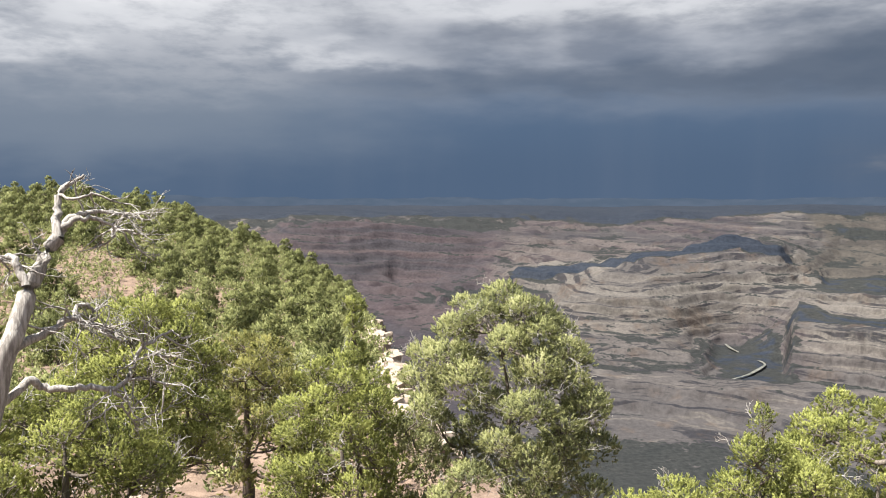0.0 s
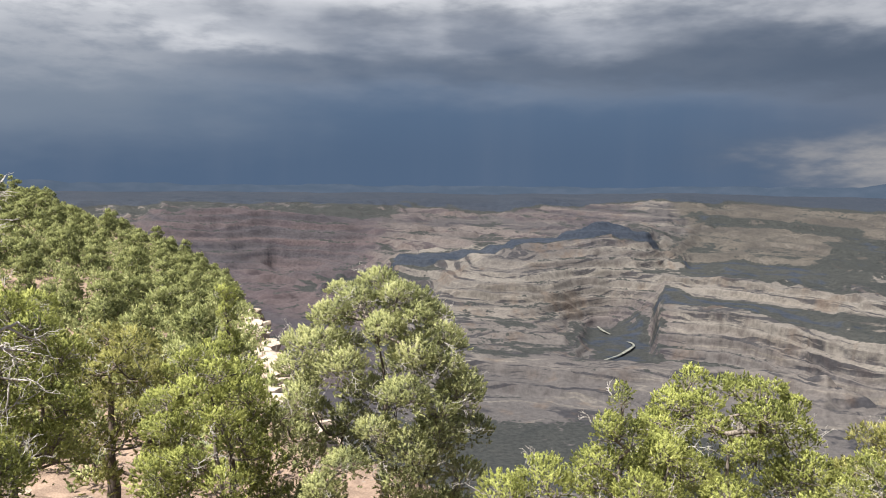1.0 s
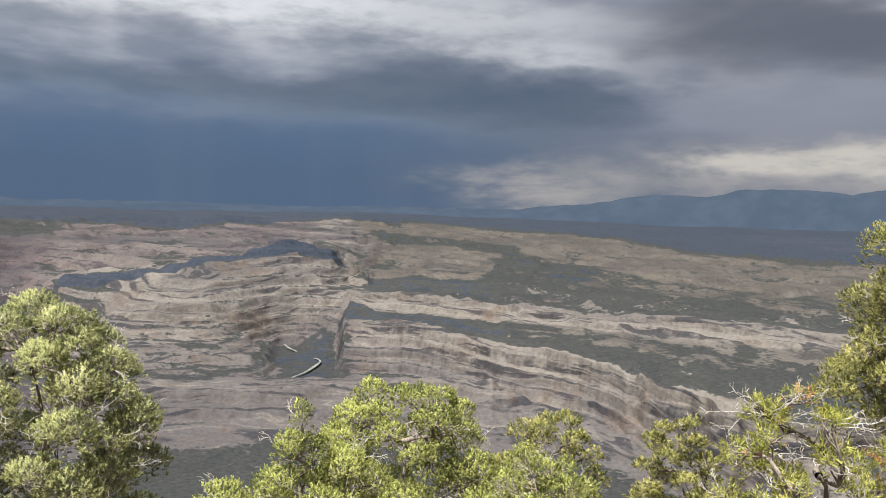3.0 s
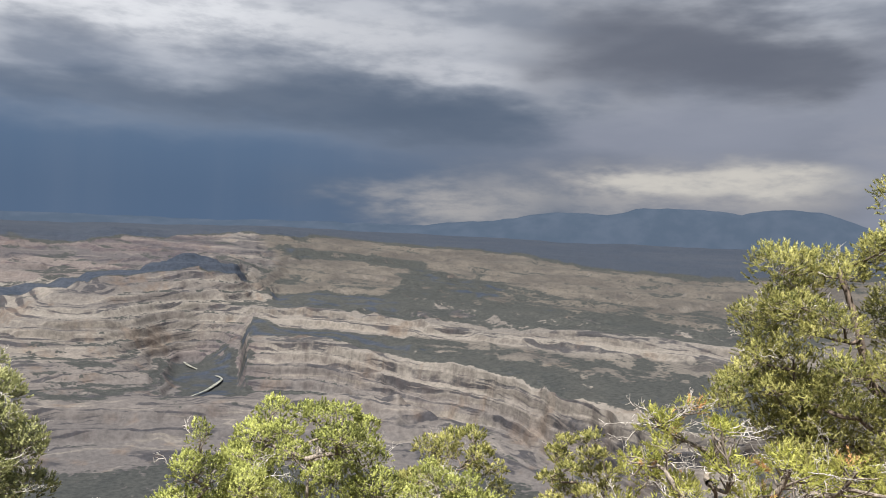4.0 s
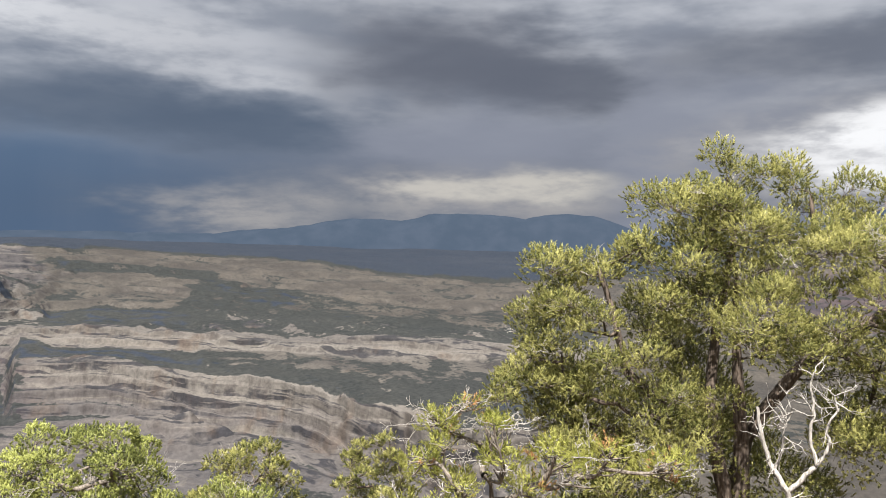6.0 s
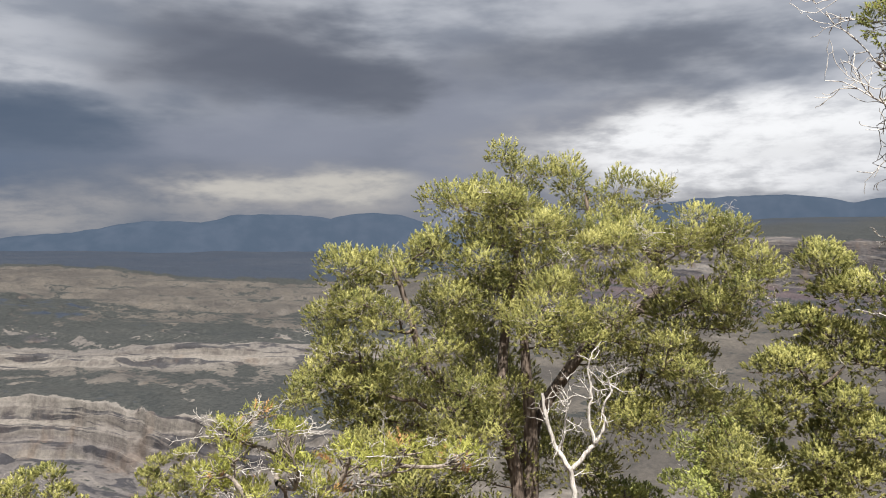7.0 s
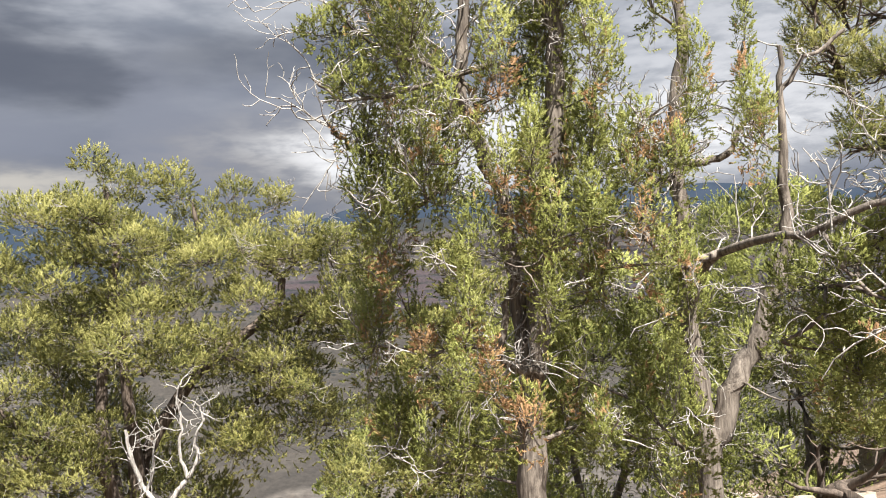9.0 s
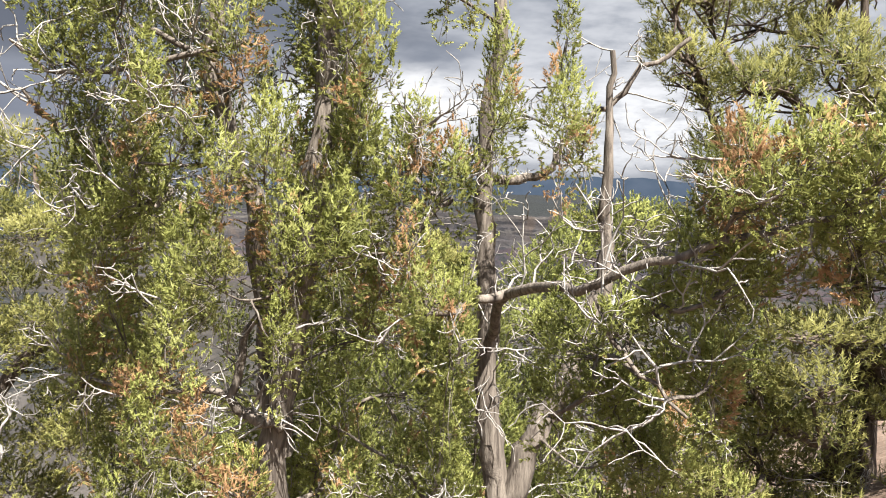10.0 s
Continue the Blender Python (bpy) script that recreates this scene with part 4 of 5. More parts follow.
def crown_lobes(seed, tall, across, n, low=0.3, shape=1.0, size=0.36):
    """Lobes scattered through a rounded crown: tall metres to the top, across metres wide."""
    rng = np.random.default_rng(seed)
    out = []
    for k in range(n):
        t = (k + 0.5) / n
        z = tall * (low + (0.96 - low) * t)
        prof = math.sqrt(max(0.05, 1 - ((t - 0.35) / 0.72) ** 2)) if shape > 0.5 else (1 - t) * 0.85 + 0.15
        ra = across * size * 0.5 * rng.uniform(0.75, 1.2) * (0.6 + 0.4 * prof)
        a = k * 2.39996 + rng.uniform(-0.4, 0.4)
        d = max(0.0, across * 0.5 * prof - ra * 0.8) * rng.uniform(0.75, 1.0)
        out.append((math.cos(a) * d, math.sin(a) * d, z - ra * 0.75, ra, ra * rng.uniform(0.7, 0.95)))
    return out


def clumped(lobes, seed, share=0.55, n=4, off=0.6):
    """Break large lobes into several smaller clumps, so that gaps open between them."""
    rng = np.random.default_rng(seed)
    out = []
    for x, y, z, ra, rh in lobes:
        for _ in range(n):
            d = rng.normal(0, 1, 3)
            d /= np.linalg.norm(d)
            out.append((x + d[0] * ra * off, y + d[1] * ra * off, z + d[2] * rh * off, ra * share * rng.uniform(0.75, 1.2), rh * share * rng.uniform(1.0, 1.7)))
    return out


def stand(x, y):
    return (x, y, height(x, y))


def by_top(x, y, top):
    b = stand(x, y)
    return b, top - b[2]


# in front: the round grey-green pinyon and its neighbours
b, h = by_top(0.95, 17.0, -0.05)
conifer("pinyon_pine", "broad grey-green pinyon pine with a rounded crown", b, crown_lobes(11, h, 5.2, 58, 0.24, size=0.22) + [(0.0, 0.0, h - 0.45, 0.5, 0.42), (0.4, -0.3, h - 0.7, 0.5, 0.42), (-0.4, -0.2, h - 0.8, 0.5, 0.42), (0.1, -0.6, h - 1.3, 0.5, 0.4)], 11, PINYON_GREY, BARK_GREY, 0.12,
        style="pinyon", dead=150, gaps=0.1, dense=1.1)
b, h = by_top(-3.1, 23.0, -0.75)
conifer("juniper", "slim upright yellow-green juniper", b, crown_lobes(12, h, 2.1, 26, 0.2, 0.0, 0.4), 12, JUNIPER, BARK_GREY, 0.10,
        style="juniper", up=0.9, dead=16, gaps=0.4)
b, h = by_top(-2.5, 16.3, -1.35)
conifer("juniper", "dense green juniper beside a pale ledge", b, crown_lobes(13, h, 3.4, 34, 0.2, size=0.30), 13, JUNIPER, BARK_GREY, 0.12,
        style="juniper", dead=60, up=0.8, gaps=0.5)
b, h = by_top(-5.3, 19.3, -1.45)
conifer("pinyon_pine", "dark-trunked pinyon pine with an open crown", b, crown_lobes(14, h, 4.2, 36, 0.3, size=0.27), 14, PINYON, BARK_DARK, 0.17,
        style="pinyon", dead=90, gaps=0.6)
b, h = by_top(-5.2, 13.0, 0.25)
conifer("juniper", "bright green juniper behind a dead snag", b, crown_lobes(15, h, 3.2, 32, 0.3, size=0.31), 15, JUNIPER, BARK_GREY, 0.12,
        style="juniper", dead=60, up=0.8, gaps=0.45)
b, h = by_top(-4.2, 8.2, -0.25)
conifer("juniper", "low spreading green juniper under a dead snag", b, crown_lobes(16, h, 2.7, 28, 0.25, size=0.32), 16, JUNIPER, BARK_GREY, 0.10,
        style="juniper", dead=50, up=0.8, gaps=0.45)
b, h = by_top(-6.2, 8.6, 2.0)
conifer("juniper", "tall green juniper at the rim", b, crown_lobes(17, h, 2.3, 22, 0.3, size=0.36), 17, JUNIPER, BARK_GREY, 0.12,
        style="juniper", up=0.8)

# the lit junipers below the rim
b, h = by_top(7.1, 13.3, -1.35)
conifer("juniper", "sunlit yellow-green juniper with a domed crown", b, crown_lobes(21, h, 4.1, 50, 0.3, size=0.25), 21, JUNIPER, BARK_GREY, 0.12,
        style="juniper", dead=60, up=0.8, gaps=0.45)
b, h = by_top(3.35, 8.5, -0.55)
conifer("juniper", "small sunlit juniper on the steep slope", b, [(0.0, 0.0, h - 0.3, 0.16, 0.28), (-0.1, 0.0, h - 0.65, 0.24, 0.3), (0.15, 0.1, h - 0.75, 0.28, 0.3)] + crown_lobes(28, h - 0.6, 2.0, 18, 0.3, size=0.36)
        + [(-0.9, -0.1, h - 1.15, 0.36, 0.34), (-1.3, 0.1, h - 1.4, 0.36, 0.34), (0.6, 0.1, h - 1.0, 0.3, 0.3), (0.9, 0.2, h - 1.25, 0.36, 0.3)], 28, JUNIPER, BARK_GREY, 0.09,
        style="juniper", dead=40, up=0.8)
b, h = by_top(15.6, 20.4, -5.75)
conifer("juniper", "juniper with bleached dead twigs on top", b, crown_lobes(22, h, 5.6, 42, 0.25, size=0.26), 22, JUNIPER, BARK_GREY, 0.13,
        style="juniper", dead=70, up=0.8, gaps=0.5)
b, h = by_top(18.7, 23.8, -5.4)
conifer("pinyon_pine", "small rounded pinyon pine on the slope", b, crown_lobes(23, h, 5.4, 40, 0.2, size=0.25), 23, PINYON, BARK_DARK, 0.13,
        style="pinyon", dead=36, gaps=0.45)
b, h = by_top(21.3, 19.9, -5.0)
conifer("pinyon_pine", "small dark rounded pinyon pine on the slope", b, crown_lobes(24, h, 4.0, 40, 0.3, size=0.27), 24, PINYON, BARK_DARK, 0.13,
        style="pinyon", dead=16)

# young pine with yellow tips
b, h = by_top(6.75, 4.55, 0.22)
conifer("young_pinyon", "yellowing young pinyon pine with bare twigs", b, crown_lobes(25, h, 1.9, 30, 0.4, size=0.28) + [(1.0, -1.1, h - 0.72, 0.26, 0.2), (1.5, -1.5, h - 0.9, 0.3, 0.22), (0.5, -0.7, h - 0.75, 0.3, 0.24), (1.2, -0.6, h - 1.05, 0.36, 0.28), (1.8, -1.2, h - 1.1, 0.36, 0.25)], 25, YOUNG, BARK_GREY, 0.09,
        style="pinyon", dead=110, sub=20, gaps=0.6)

# the great pinyon on the rim
b = stand(12.2, 3.6)
bz = b[2]
# its clumps of needles (x, y, height, spread, depth), tier by tier
crown_top = [
    (0.3, 0.6, 2.1, 0.7, 0.5), (0.9, 0.1, 1.9, 0.7, 0.5), (1.6, -0.8, 1.8, 0.7, 0.5), (0.5, 0.4, 2.65, 0.62, 0.5), (-0.2, 1.1, 1.95, 0.8, 0.55),
    (2.0, -1.2, 2.35, 0.62, 0.55), (1.4, -0.4, 2.45, 0.55, 0.5), (1.4, -2.4, 1.45, 0.7, 0.5), (-1.2, 2.35, 0.85, 0.75, 0.55), (-0.6, 1.8, 1.35, 0.6, 0.45),
    (0.2, 0.1, 1.55, 1.0, 0.55), (-0.6, 0.5, 0.85, 0.9, 0.55), (0.6, -1.2, 1.35, 0.8, 0.5)]
skirts = [
    (-0.8, -0.6, 0.35, 0.85, 0.4), (-1.3, 1.4, 0.15, 0.7, 0.5), (-1.2, 2.6, 0.1, 0.6, 0.5), (1.2, -2.6, 0.55, 0.75, 0.4), (0.2, -1.8, 0.2, 0.8, 0.35),
    (-0.9, 1.9, -0.6, 0.8, 0.45), (-0.6, 0.6, -0.5, 0.7, 0.4), (0.8, 1.4, 0.9, 0.8, 0.7), (1.6, 0.3, 1.2, 0.8, 0.7), (0.9, -2.4, -0.3, 0.7, 0.35),
    (-0.7, 1.3, -1.15, 0.8, 0.4), (0.0, 2.2, -0.9, 0.7, 0.4)]
outer = [
    (0.57, -2.91, 1.45, 0.55, 0.45), (0.43, -3.20, 0.85, 0.50, 0.40), (0.74, -2.60, 0.38, 0.60, 0.40), (0.08, -1.36, 0.79, 0.70, 0.50), (-0.45, -0.31, 1.16, 0.70, 0.50),
    (-0.56, 0.95, 1.58, 0.65, 0.50), (-0.62, 2.39, 1.20, 0.60, 0.45), (-1.22, 2.92, 0.50, 0.60, 0.45), (-0.14, 1.24, 0.49, 0.70, 0.50), (-0.12, -0.55, 0.17, 0.70, 0.45),
    (0.80, -1.96, -0.21, 0.60, 0.40), (0.45, -2.04, 1.81, 0.60, 0.45), (0.01, -1.08, 1.84, 0.60, 0.45), (-0.49, -0.10, 2.10, 0.60, 0.45)]
lower = [
    (-1.09, 3.22, -0.36, 0.50, 0.40), (-0.75, 2.54, -1.16, 0.60, 0.40), (-0.59, 1.72, -1.66, 0.60, 0.40), (0.83, 1.05, -1.33, 0.60, 0.45), (-0.47, 1.15, -1.97, 0.60, 0.40),
    (0.65, 0.27, -1.97, 0.60, 0.40), (1.51, -0.60, -2.25, 0.50, 0.40), (0.61, -1.33, -1.09, 0.55, 0.40), (1.35, -1.79, -0.37, 0.55, 0.40), (1.56, -2.45, 0.28, 0.50, 0.40),
    (0.87, -2.90, 1.18, 0.50, 0.35), (-0.75, 2.57, 1.19, 0.50, 0.40), (-0.68, 3.19, 0.26, 0.50, 0.40)]
lower += [(x, y, z, 0.55, 0.42) for x, y, z in (
    (-1.67, 2.50, -0.21), (-1.82, 2.71, -0.64), (-1.41, 2.07, -1.23), (-1.22, 1.79, -0.64), (-0.76, 1.07, -1.23),
    (0.77, -1.27, -0.71), (1.10, -1.77, -0.29), (1.24, -1.98, 0.48), (-1.48, 2.22, 0.47))]
great = [(x, y, z - bz, ra, rh) for x, y, z, ra, rh in crown_top + skirts + outer + lower]
under = [(-1.3, 2.0, -1.4 - bz, 0.8, 0.5), (-1.5, 1.2, -1.9 - bz, 0.7, 0.5), (-1.2, 0.4, -1.2 - bz, 0.7, 0.4), (-1.0, 2.6, -0.8 - bz, 0.7, 0.5), (-1.4, 1.7, -2.6 - bz, 0.8, 0.5), (-1.2, 0.5, -2.6 - bz, 0.8, 0.5),
         (1.0, -2.6, -1.0 - bz, 0.7, 0.4), (0.6, -2.9, -1.7 - bz, 0.7, 0.4), (0.3, 0.6, -1.0 - bz, 0.9, 0.6), (1.0, 1.6, -0.3 - bz, 0.8, 0.6), (1.2, -0.6, -0.2 - bz, 0.9, 0.6), (0.6, -1.6, -1.3 - bz, 0.9, 0.5), (-0.4, 2.0, -1.8 - bz, 0.9, 0.5), (1.3, 0.6, -1.8 - bz, 0.9, 0.6), (0.3, -0.4, -2.0 - bz, 0.8, 0.5)]
bough_low = ([(12.3, 3.8, bz), (12.28, 3.91, -2.17), (12.19, 4.06, -1.3), (11.77, 4.73, -0.78), (11.49, 5.17, -0.34), (11.44, 5.24, 0.09), (11.38, 5.36, 0.61), (11.26, 5.54, 1.22)], 0.12, 0.035)
bough_arched = ([(12.5, 3.9, bz), (12.67, 4.05, -2.29), (12.87, 3.76, -1.21), (13.32, 3.09, -0.13), (13.74, 2.45, 0.36), (14.04, 2.0, 0.77), (14.07, 1.95, 1.13), (13.92, 2.19, 1.44), (13.58, 2.72, 1.75), (13.37, 3.04, 1.84), (13.36, 3.07, 2.38)], 0.12, 0.03)
bough_upright = ([(12.67, 4.05, -2.29), (12.53, 4.29, -0.85), (12.59, 4.22, 0.4), (12.75, 4.0, 1.66), (12.68, 4.12, 2.65)], 0.11, 0.035)
conifer("pinyon_pine", "great spreading pinyon pine with a dark trunk", b, [(x, y, z, ra, rh * 0.85) for x, y, z, ra, rh in clumped(great, 31, 0.58, 4, 0.70)] + clumped([(x + 0.45, y + 0.25, z, ra, rh) for x, y, z, ra, rh in under], 34, 0.75, 3, 0.5), 31, PINYON, BARK_DARK, 0.20,
        style="pinyon", far=11.5, dense=0.65, dead=150, stems=1, sub=9, limb_r=0.016, gaps=0.0, open_below=0.6, boughs=[bough_low, bough_arched, bough_upright])

b, h = by_top(18.6, 1.35, -1.6)
conifer("juniper", "yellow-green juniper below the great pinyon", b, crown_lobes(32, h, 3.5, 34, 0.15, 1.0, 0.30), 32, JUNIPER, BARK_GREY, 0.11,
        style="juniper", up=0.9, dead=20, gaps=0.4)
b, h = by_top(14.0, 2.7, -2.21)
conifer("juniper", "low spreading juniper under the great pinyon", b, crown_lobes(35, h, 2.6, 26, 0.1, size=0.34), 35, JUNIPER, BARK_GREY, 0.07,
        style="juniper", up=0.8, dead=16)
b, h = by_top(12.2, 5.8, -1.92)
conifer("juniper", "low shaded juniper under the great pinyon", b, crown_lobes(36, h, 2.8, 26, 0.1, size=0.34), 36, JUNIPER, BARK_GREY, 0.07,
        style="juniper", up=0.8, dead=16)
b = stand(17.6, -1.6)
bz = b[2]
arch = [(-0.3, 0.8, -3.0 - bz, 0.7, 0.4), (0.2, -0.2, -2.8 - bz, 0.8, 0.4), (-0.3, 1.8, -2.9 - bz, 0.7, 0.4), (0.2, -1.2, -2.2 - bz, 0.8, 0.4), (-0.3, 1.8, -1.0 - bz, 0.7, 0.4), (-0.4, 2.1, -2.0 - bz, 0.6, 0.35), (-0.3, 1.2, -2.4 - bz, 0.7, 0.35), (0.0, 0.4, -1.8 - bz, 0.8, 0.4), (0.0, -0.3, -0.6 - bz, 0.9, 0.5), (0.0, 1.0, 0.9 - bz, 0.75, 0.5), (-0.2, 1.6, 0.2 - bz, 0.7, 0.45), (0.0, 0.3, 0.4 - bz, 0.9, 0.5), (-0.2, 1.3, -0.5 - bz, 0.8, 0.45), (0.1, 0.5, -0.9 - bz, 0.9, 0.4),
        (-0.3, 1.9, -1.6 - bz, 0.7, 0.35), (-0.4, 1.2, -1.4 - bz, 0.7, 0.35), (0.2, -0.6, 0.3 - bz, 0.8, 0.5), (0.1, -0.9, 1.1 - bz, 0.8, 0.5), (0.4, -1.4, -0.5 - bz, 0.8, 0.5)]
arch += [(-0.38, 1.02, -3.04 - bz, 0.65, 0.45), (-0.58, 0.50, -3.96 - bz, 0.65, 0.45), (-0.21, -0.34, -3.65 - bz, 0.65, 0.45), (-0.79, 1.41, -4.08 - bz, 0.65, 0.45), (0.01, 0.08, -2.85 - bz, 0.65, 0.45), (-0.38, 0.62, -2.13 - bz, 0.65, 0.45), (-0.62, -0.51, -4.49 - bz, 0.65, 0.45)]
conifer("pinyon_pine", "shaded pinyon pine with an arching dark trunk", b, clumped(arch, 33, 0.7, 3), 33, PINYON, BARK_DARK, 0.22,
        style="pinyon", dead=16, stems=2, gaps=0.1)


# the near junipers that close the way
def column(seed, n, x, y, low, high, r0, r1, size):
    """Ragged upright clumps round a stem, for a stringy juniper."""
    rng = np.random.default_rng(seed)
    out = []
    for k in range(n):
        t = rng.random()
        z = low + (high - low) * t
        rad = r0 + (r1 - r0) * t
        a, d = rng.uniform(0, 6.28), rad * math.sqrt(rng.uniform(0.25, 1.0))
        s = size * rng.uniform(0.6, 1.3)
        out.append((x + math.cos(a) * d, y + math.sin(a) * d, z, s, s * rng.uniform(1.2, 2.0)))
    return out


b = stand(6.15, -1.6)
bz = b[2]
def plumes(lobes, seed, n=2):
    """Flame-shaped upright sprays out of each clump."""
    return [(x, y, z, ra * 0.85, rh * 1.35) for x, y, z, ra, rh in clumped(lobes, seed, 0.66, n, 0.7)]


near_a = plumes(column(41, 56, 0.1, 0.02, 0.4 - bz, 3.3 - bz, 0.72, 0.74, 0.20), 47) + plumes(column(44, 12, 0, 0.1, 3.0 - bz, 4.6 - bz, 0.6, 0.35, 0.2), 48) + [(-0.05, 0.85, 2.95 - bz, 0.2, 0.16), (-0.1, 0.7, 2.6 - bz, 0.2, 0.2), (-0.45, 0.0, 1.7 - bz, 0.15, 0.4), (-0.5, -0.2, 0.8 - bz, 0.15, 0.25)]
near_a = [q for q in near_a if q[2] + bz > 1.4 or math.hypot(q[0] - 0.02, q[1] + 0.25) > 0.42]
stem = ([(6.15, -1.82, bz - 0.2), (6.15, -1.82, 0.19), (6.16, -1.83, 0.7), (6.17, -1.88, 1.16), (6.19, -1.93, 1.54), (6.2, -1.99, 2.03), (6.21, -2.04, 2.45), (6.22, -2.03, 2.9), (6.24, -2.08, 3.55)], 0.092, 0.042)
fork = ([(6.2, -1.86, 0.8), (6.22, -1.80, 1.2), (6.22, -1.75, 1.71), (6.23, -1.71, 1.98), (6.22, -1.59, 2.24), (6.22, -1.49, 2.58), (6.23, -1.52, 2.94), (6.24, -1.52, 3.46)], 0.058, 0.030)
stub = ([(6.10, -1.92, 0.99), (6.06, -1.79, 0.98), (6.05, -1.67, 1.05), (6.06, -1.69, 1.3), (6.07, -1.75, 1.56)], 0.034, 0.016)
spray_low = ([(6.16, -1.34, 2.04), (6.16, -1.10, 2.24), (6.09, -0.91, 2.26), (6.04, -0.81, 2.35), (5.98, -0.73, 2.47)], 0.018, 0.008)
spray_high = ([(6.2, -1.62, 2.2), (6.15, -1.57, 2.64), (6.06, -1.21, 2.77), (6.05, -0.95, 2.92), (6.03, -0.79, 3.10)], 0.018, 0.007)
spray_mid = ([(6.14, -1.68, 2.74), (6.06, -1.34, 2.63), (6.04, -0.84, 2.52), (5.97, -0.68, 2.68)], 0.018, 0.007)
conifer("juniper", "tall stringy-barked juniper with rusty dying sprays", b, near_a, 41, JUNIPER_RUST, BARK_GREY, 0.08,
        style="juniper", far=4.4, dense=1.35, dead=170, tangle=14, stems=0, up=0.7, sub=12, limb_r=0.011, gaps=0.0, open_below=0.4, boughs=[stem, fork, stub, spray_low, spray_high, spray_mid])
b = stand(6.7, -2.95)
bz = b[2]
near_b = plumes(column(42, 32, -0.15, 0.35, 0.1 - bz, 2.8 - bz, 0.85, 0.65, 0.20), 49) + plumes(column(50, 13, -0.15, 0.3, 2.6 - bz, 4.4 - bz, 0.7, 0.55, 0.17), 51) + plumes([(-1.6, -0.75, 2.08 - bz, 0.26, 0.17), (-1.7, -0.95, 2.14 - bz, 0.26, 0.18), (-1.65, -1.2, 2.22 - bz, 0.22, 0.18), (-1.4, -0.8, 1.75 - bz, 0.24, 0.22), (-1.3, -0.65, 1.5 - bz, 0.24, 0.22), (-1.55, -0.6, 1.98 - bz, 0.2, 0.14), (-1.8, -1.1, 2.2 - bz, 0.18, 0.14), (-1.65, -0.9, 1.9 - bz, 0.2, 0.14), (-1.5, -0.4, 1.62 - bz, 0.18, 0.19),
          (-1.15, -0.2, 1.3 - bz, 0.22, 0.22), (-1.1, -0.35, 1.0 - bz, 0.24, 0.22), (-0.7, -0.5, 0.8 - bz, 0.34, 0.24)], 52, 4)
near_b = [q for q in near_b if q[2] + bz > 1.7 or q[0] < -0.9 or math.hypot(q[0], q[1] + 0.15) > 0.60]
stem = ([(6.7, -2.95, bz - 0.2), (6.7, -2.95, -0.02), (6.71, -2.95, 0.41), (6.71, -2.89, 0.77), (6.71, -2.85, 1.2), (6.72, -2.84, 1.63), (6.73, -2.81, 2.02), (6.74, -2.81, 2.48), (6.75, -2.87, 2.98), (6.76, -2.83, 3.48)], 0.085, 0.030)
fork = ([(6.71, -2.96, 0.33), (6.73, -3.1, 0.72), (6.75, -3.27, 1.04), (6.77, -3.41, 1.39), (6.78, -3.49, 1.67), (6.78, -3.47, 1.99), (6.79, -3.48, 2.46), (6.8, -3.48, 2.88)], 0.080, 0.014)
crook = ([(6.74, -2.81, 2.2), (6.82, -3.0, 2.16), (6.86, -3.18, 2.24), (6.88, -3.29, 2.46), (6.9, -3.47, 2.6), (6.92, -3.68, 2.79), (6.98, -3.95, 3.0)], 0.028, 0.012)
reach = ([(6.72, -2.86, 1.3), (6.2, -2.9, 1.62), (5.4, -3.12, 1.72), (5.15, -3.4, 1.88), (4.95, -3.9, 2.02)], 0.03, 0.009)
drop = ([(5.3, -3.15, 1.72), (5.2, -3.25, 1.5), (5.12, -3.45, 1.32)], 0.012, 0.006)
conifer("juniper", "forked grey juniper with bare limbs", b, near_b, 42, JUNIPER_RUST, BARK_GREY, 0.065,
        style="juniper", far=4.6, dense=1.35, dead=170, tangle=12, stems=0, up=0.7, sub=12, limb_r=0.011, gaps=0.0, open_below=0.4, boughs=[stem, fork, crook, reach, drop])
b, h = by_top(8.7, -4.1, 2.35)
conifer("juniper", "low green juniper on the slope behind bare limbs", b, crown_lobes(46, h, 3.0, 40, 0.1, size=0.30), 46, JUNIPER, BARK_GREY, 0.09,
        style="juniper", far=6.5, dead=20, up=0.8, stems=2, limb_r=0.016)
b, h = by_top(8.0, -2.35, 1.75)
conifer("juniper", "green juniper standing behind the forked one", b, crown_lobes(45, h, 2.2, 34, 0.12, size=0.34), 45, JUNIPER, BARK_GREY, 0.09,
        style="juniper", far=6.0, dead=40, up=0.8, stems=3, limb_r=0.016)
b = stand(8.5, -5.85)
bz = b[2]
near_c = [(-0.6, 0.9, 3.0 - bz, 0.6, 0.35), (-1.0, 0.4, 2.9 - bz, 0.6, 0.4), (-0.8, 0.9, 2.2 - bz, 0.55, 0.3), (0.2, 0.6, 3.6 - bz, 0.8, 0.5), (-1.3, -0.2, 2.3 - bz, 0.7, 0.35),
          (-1.1, 0.3, 1.2 - bz, 0.6, 0.3), (-0.9, 0.9, 1.1 - bz, 0.6, 0.3), (0.4, 0.0, 4.4 - bz, 0.8, 0.5), (-1.5, -0.4, 3.2 - bz, 0.6, 0.4), (-0.6, 0.2, 1.7 - bz, 0.7, 0.3), (0.5, -0.7, 2.6 - bz, 0.8, 0.5)]
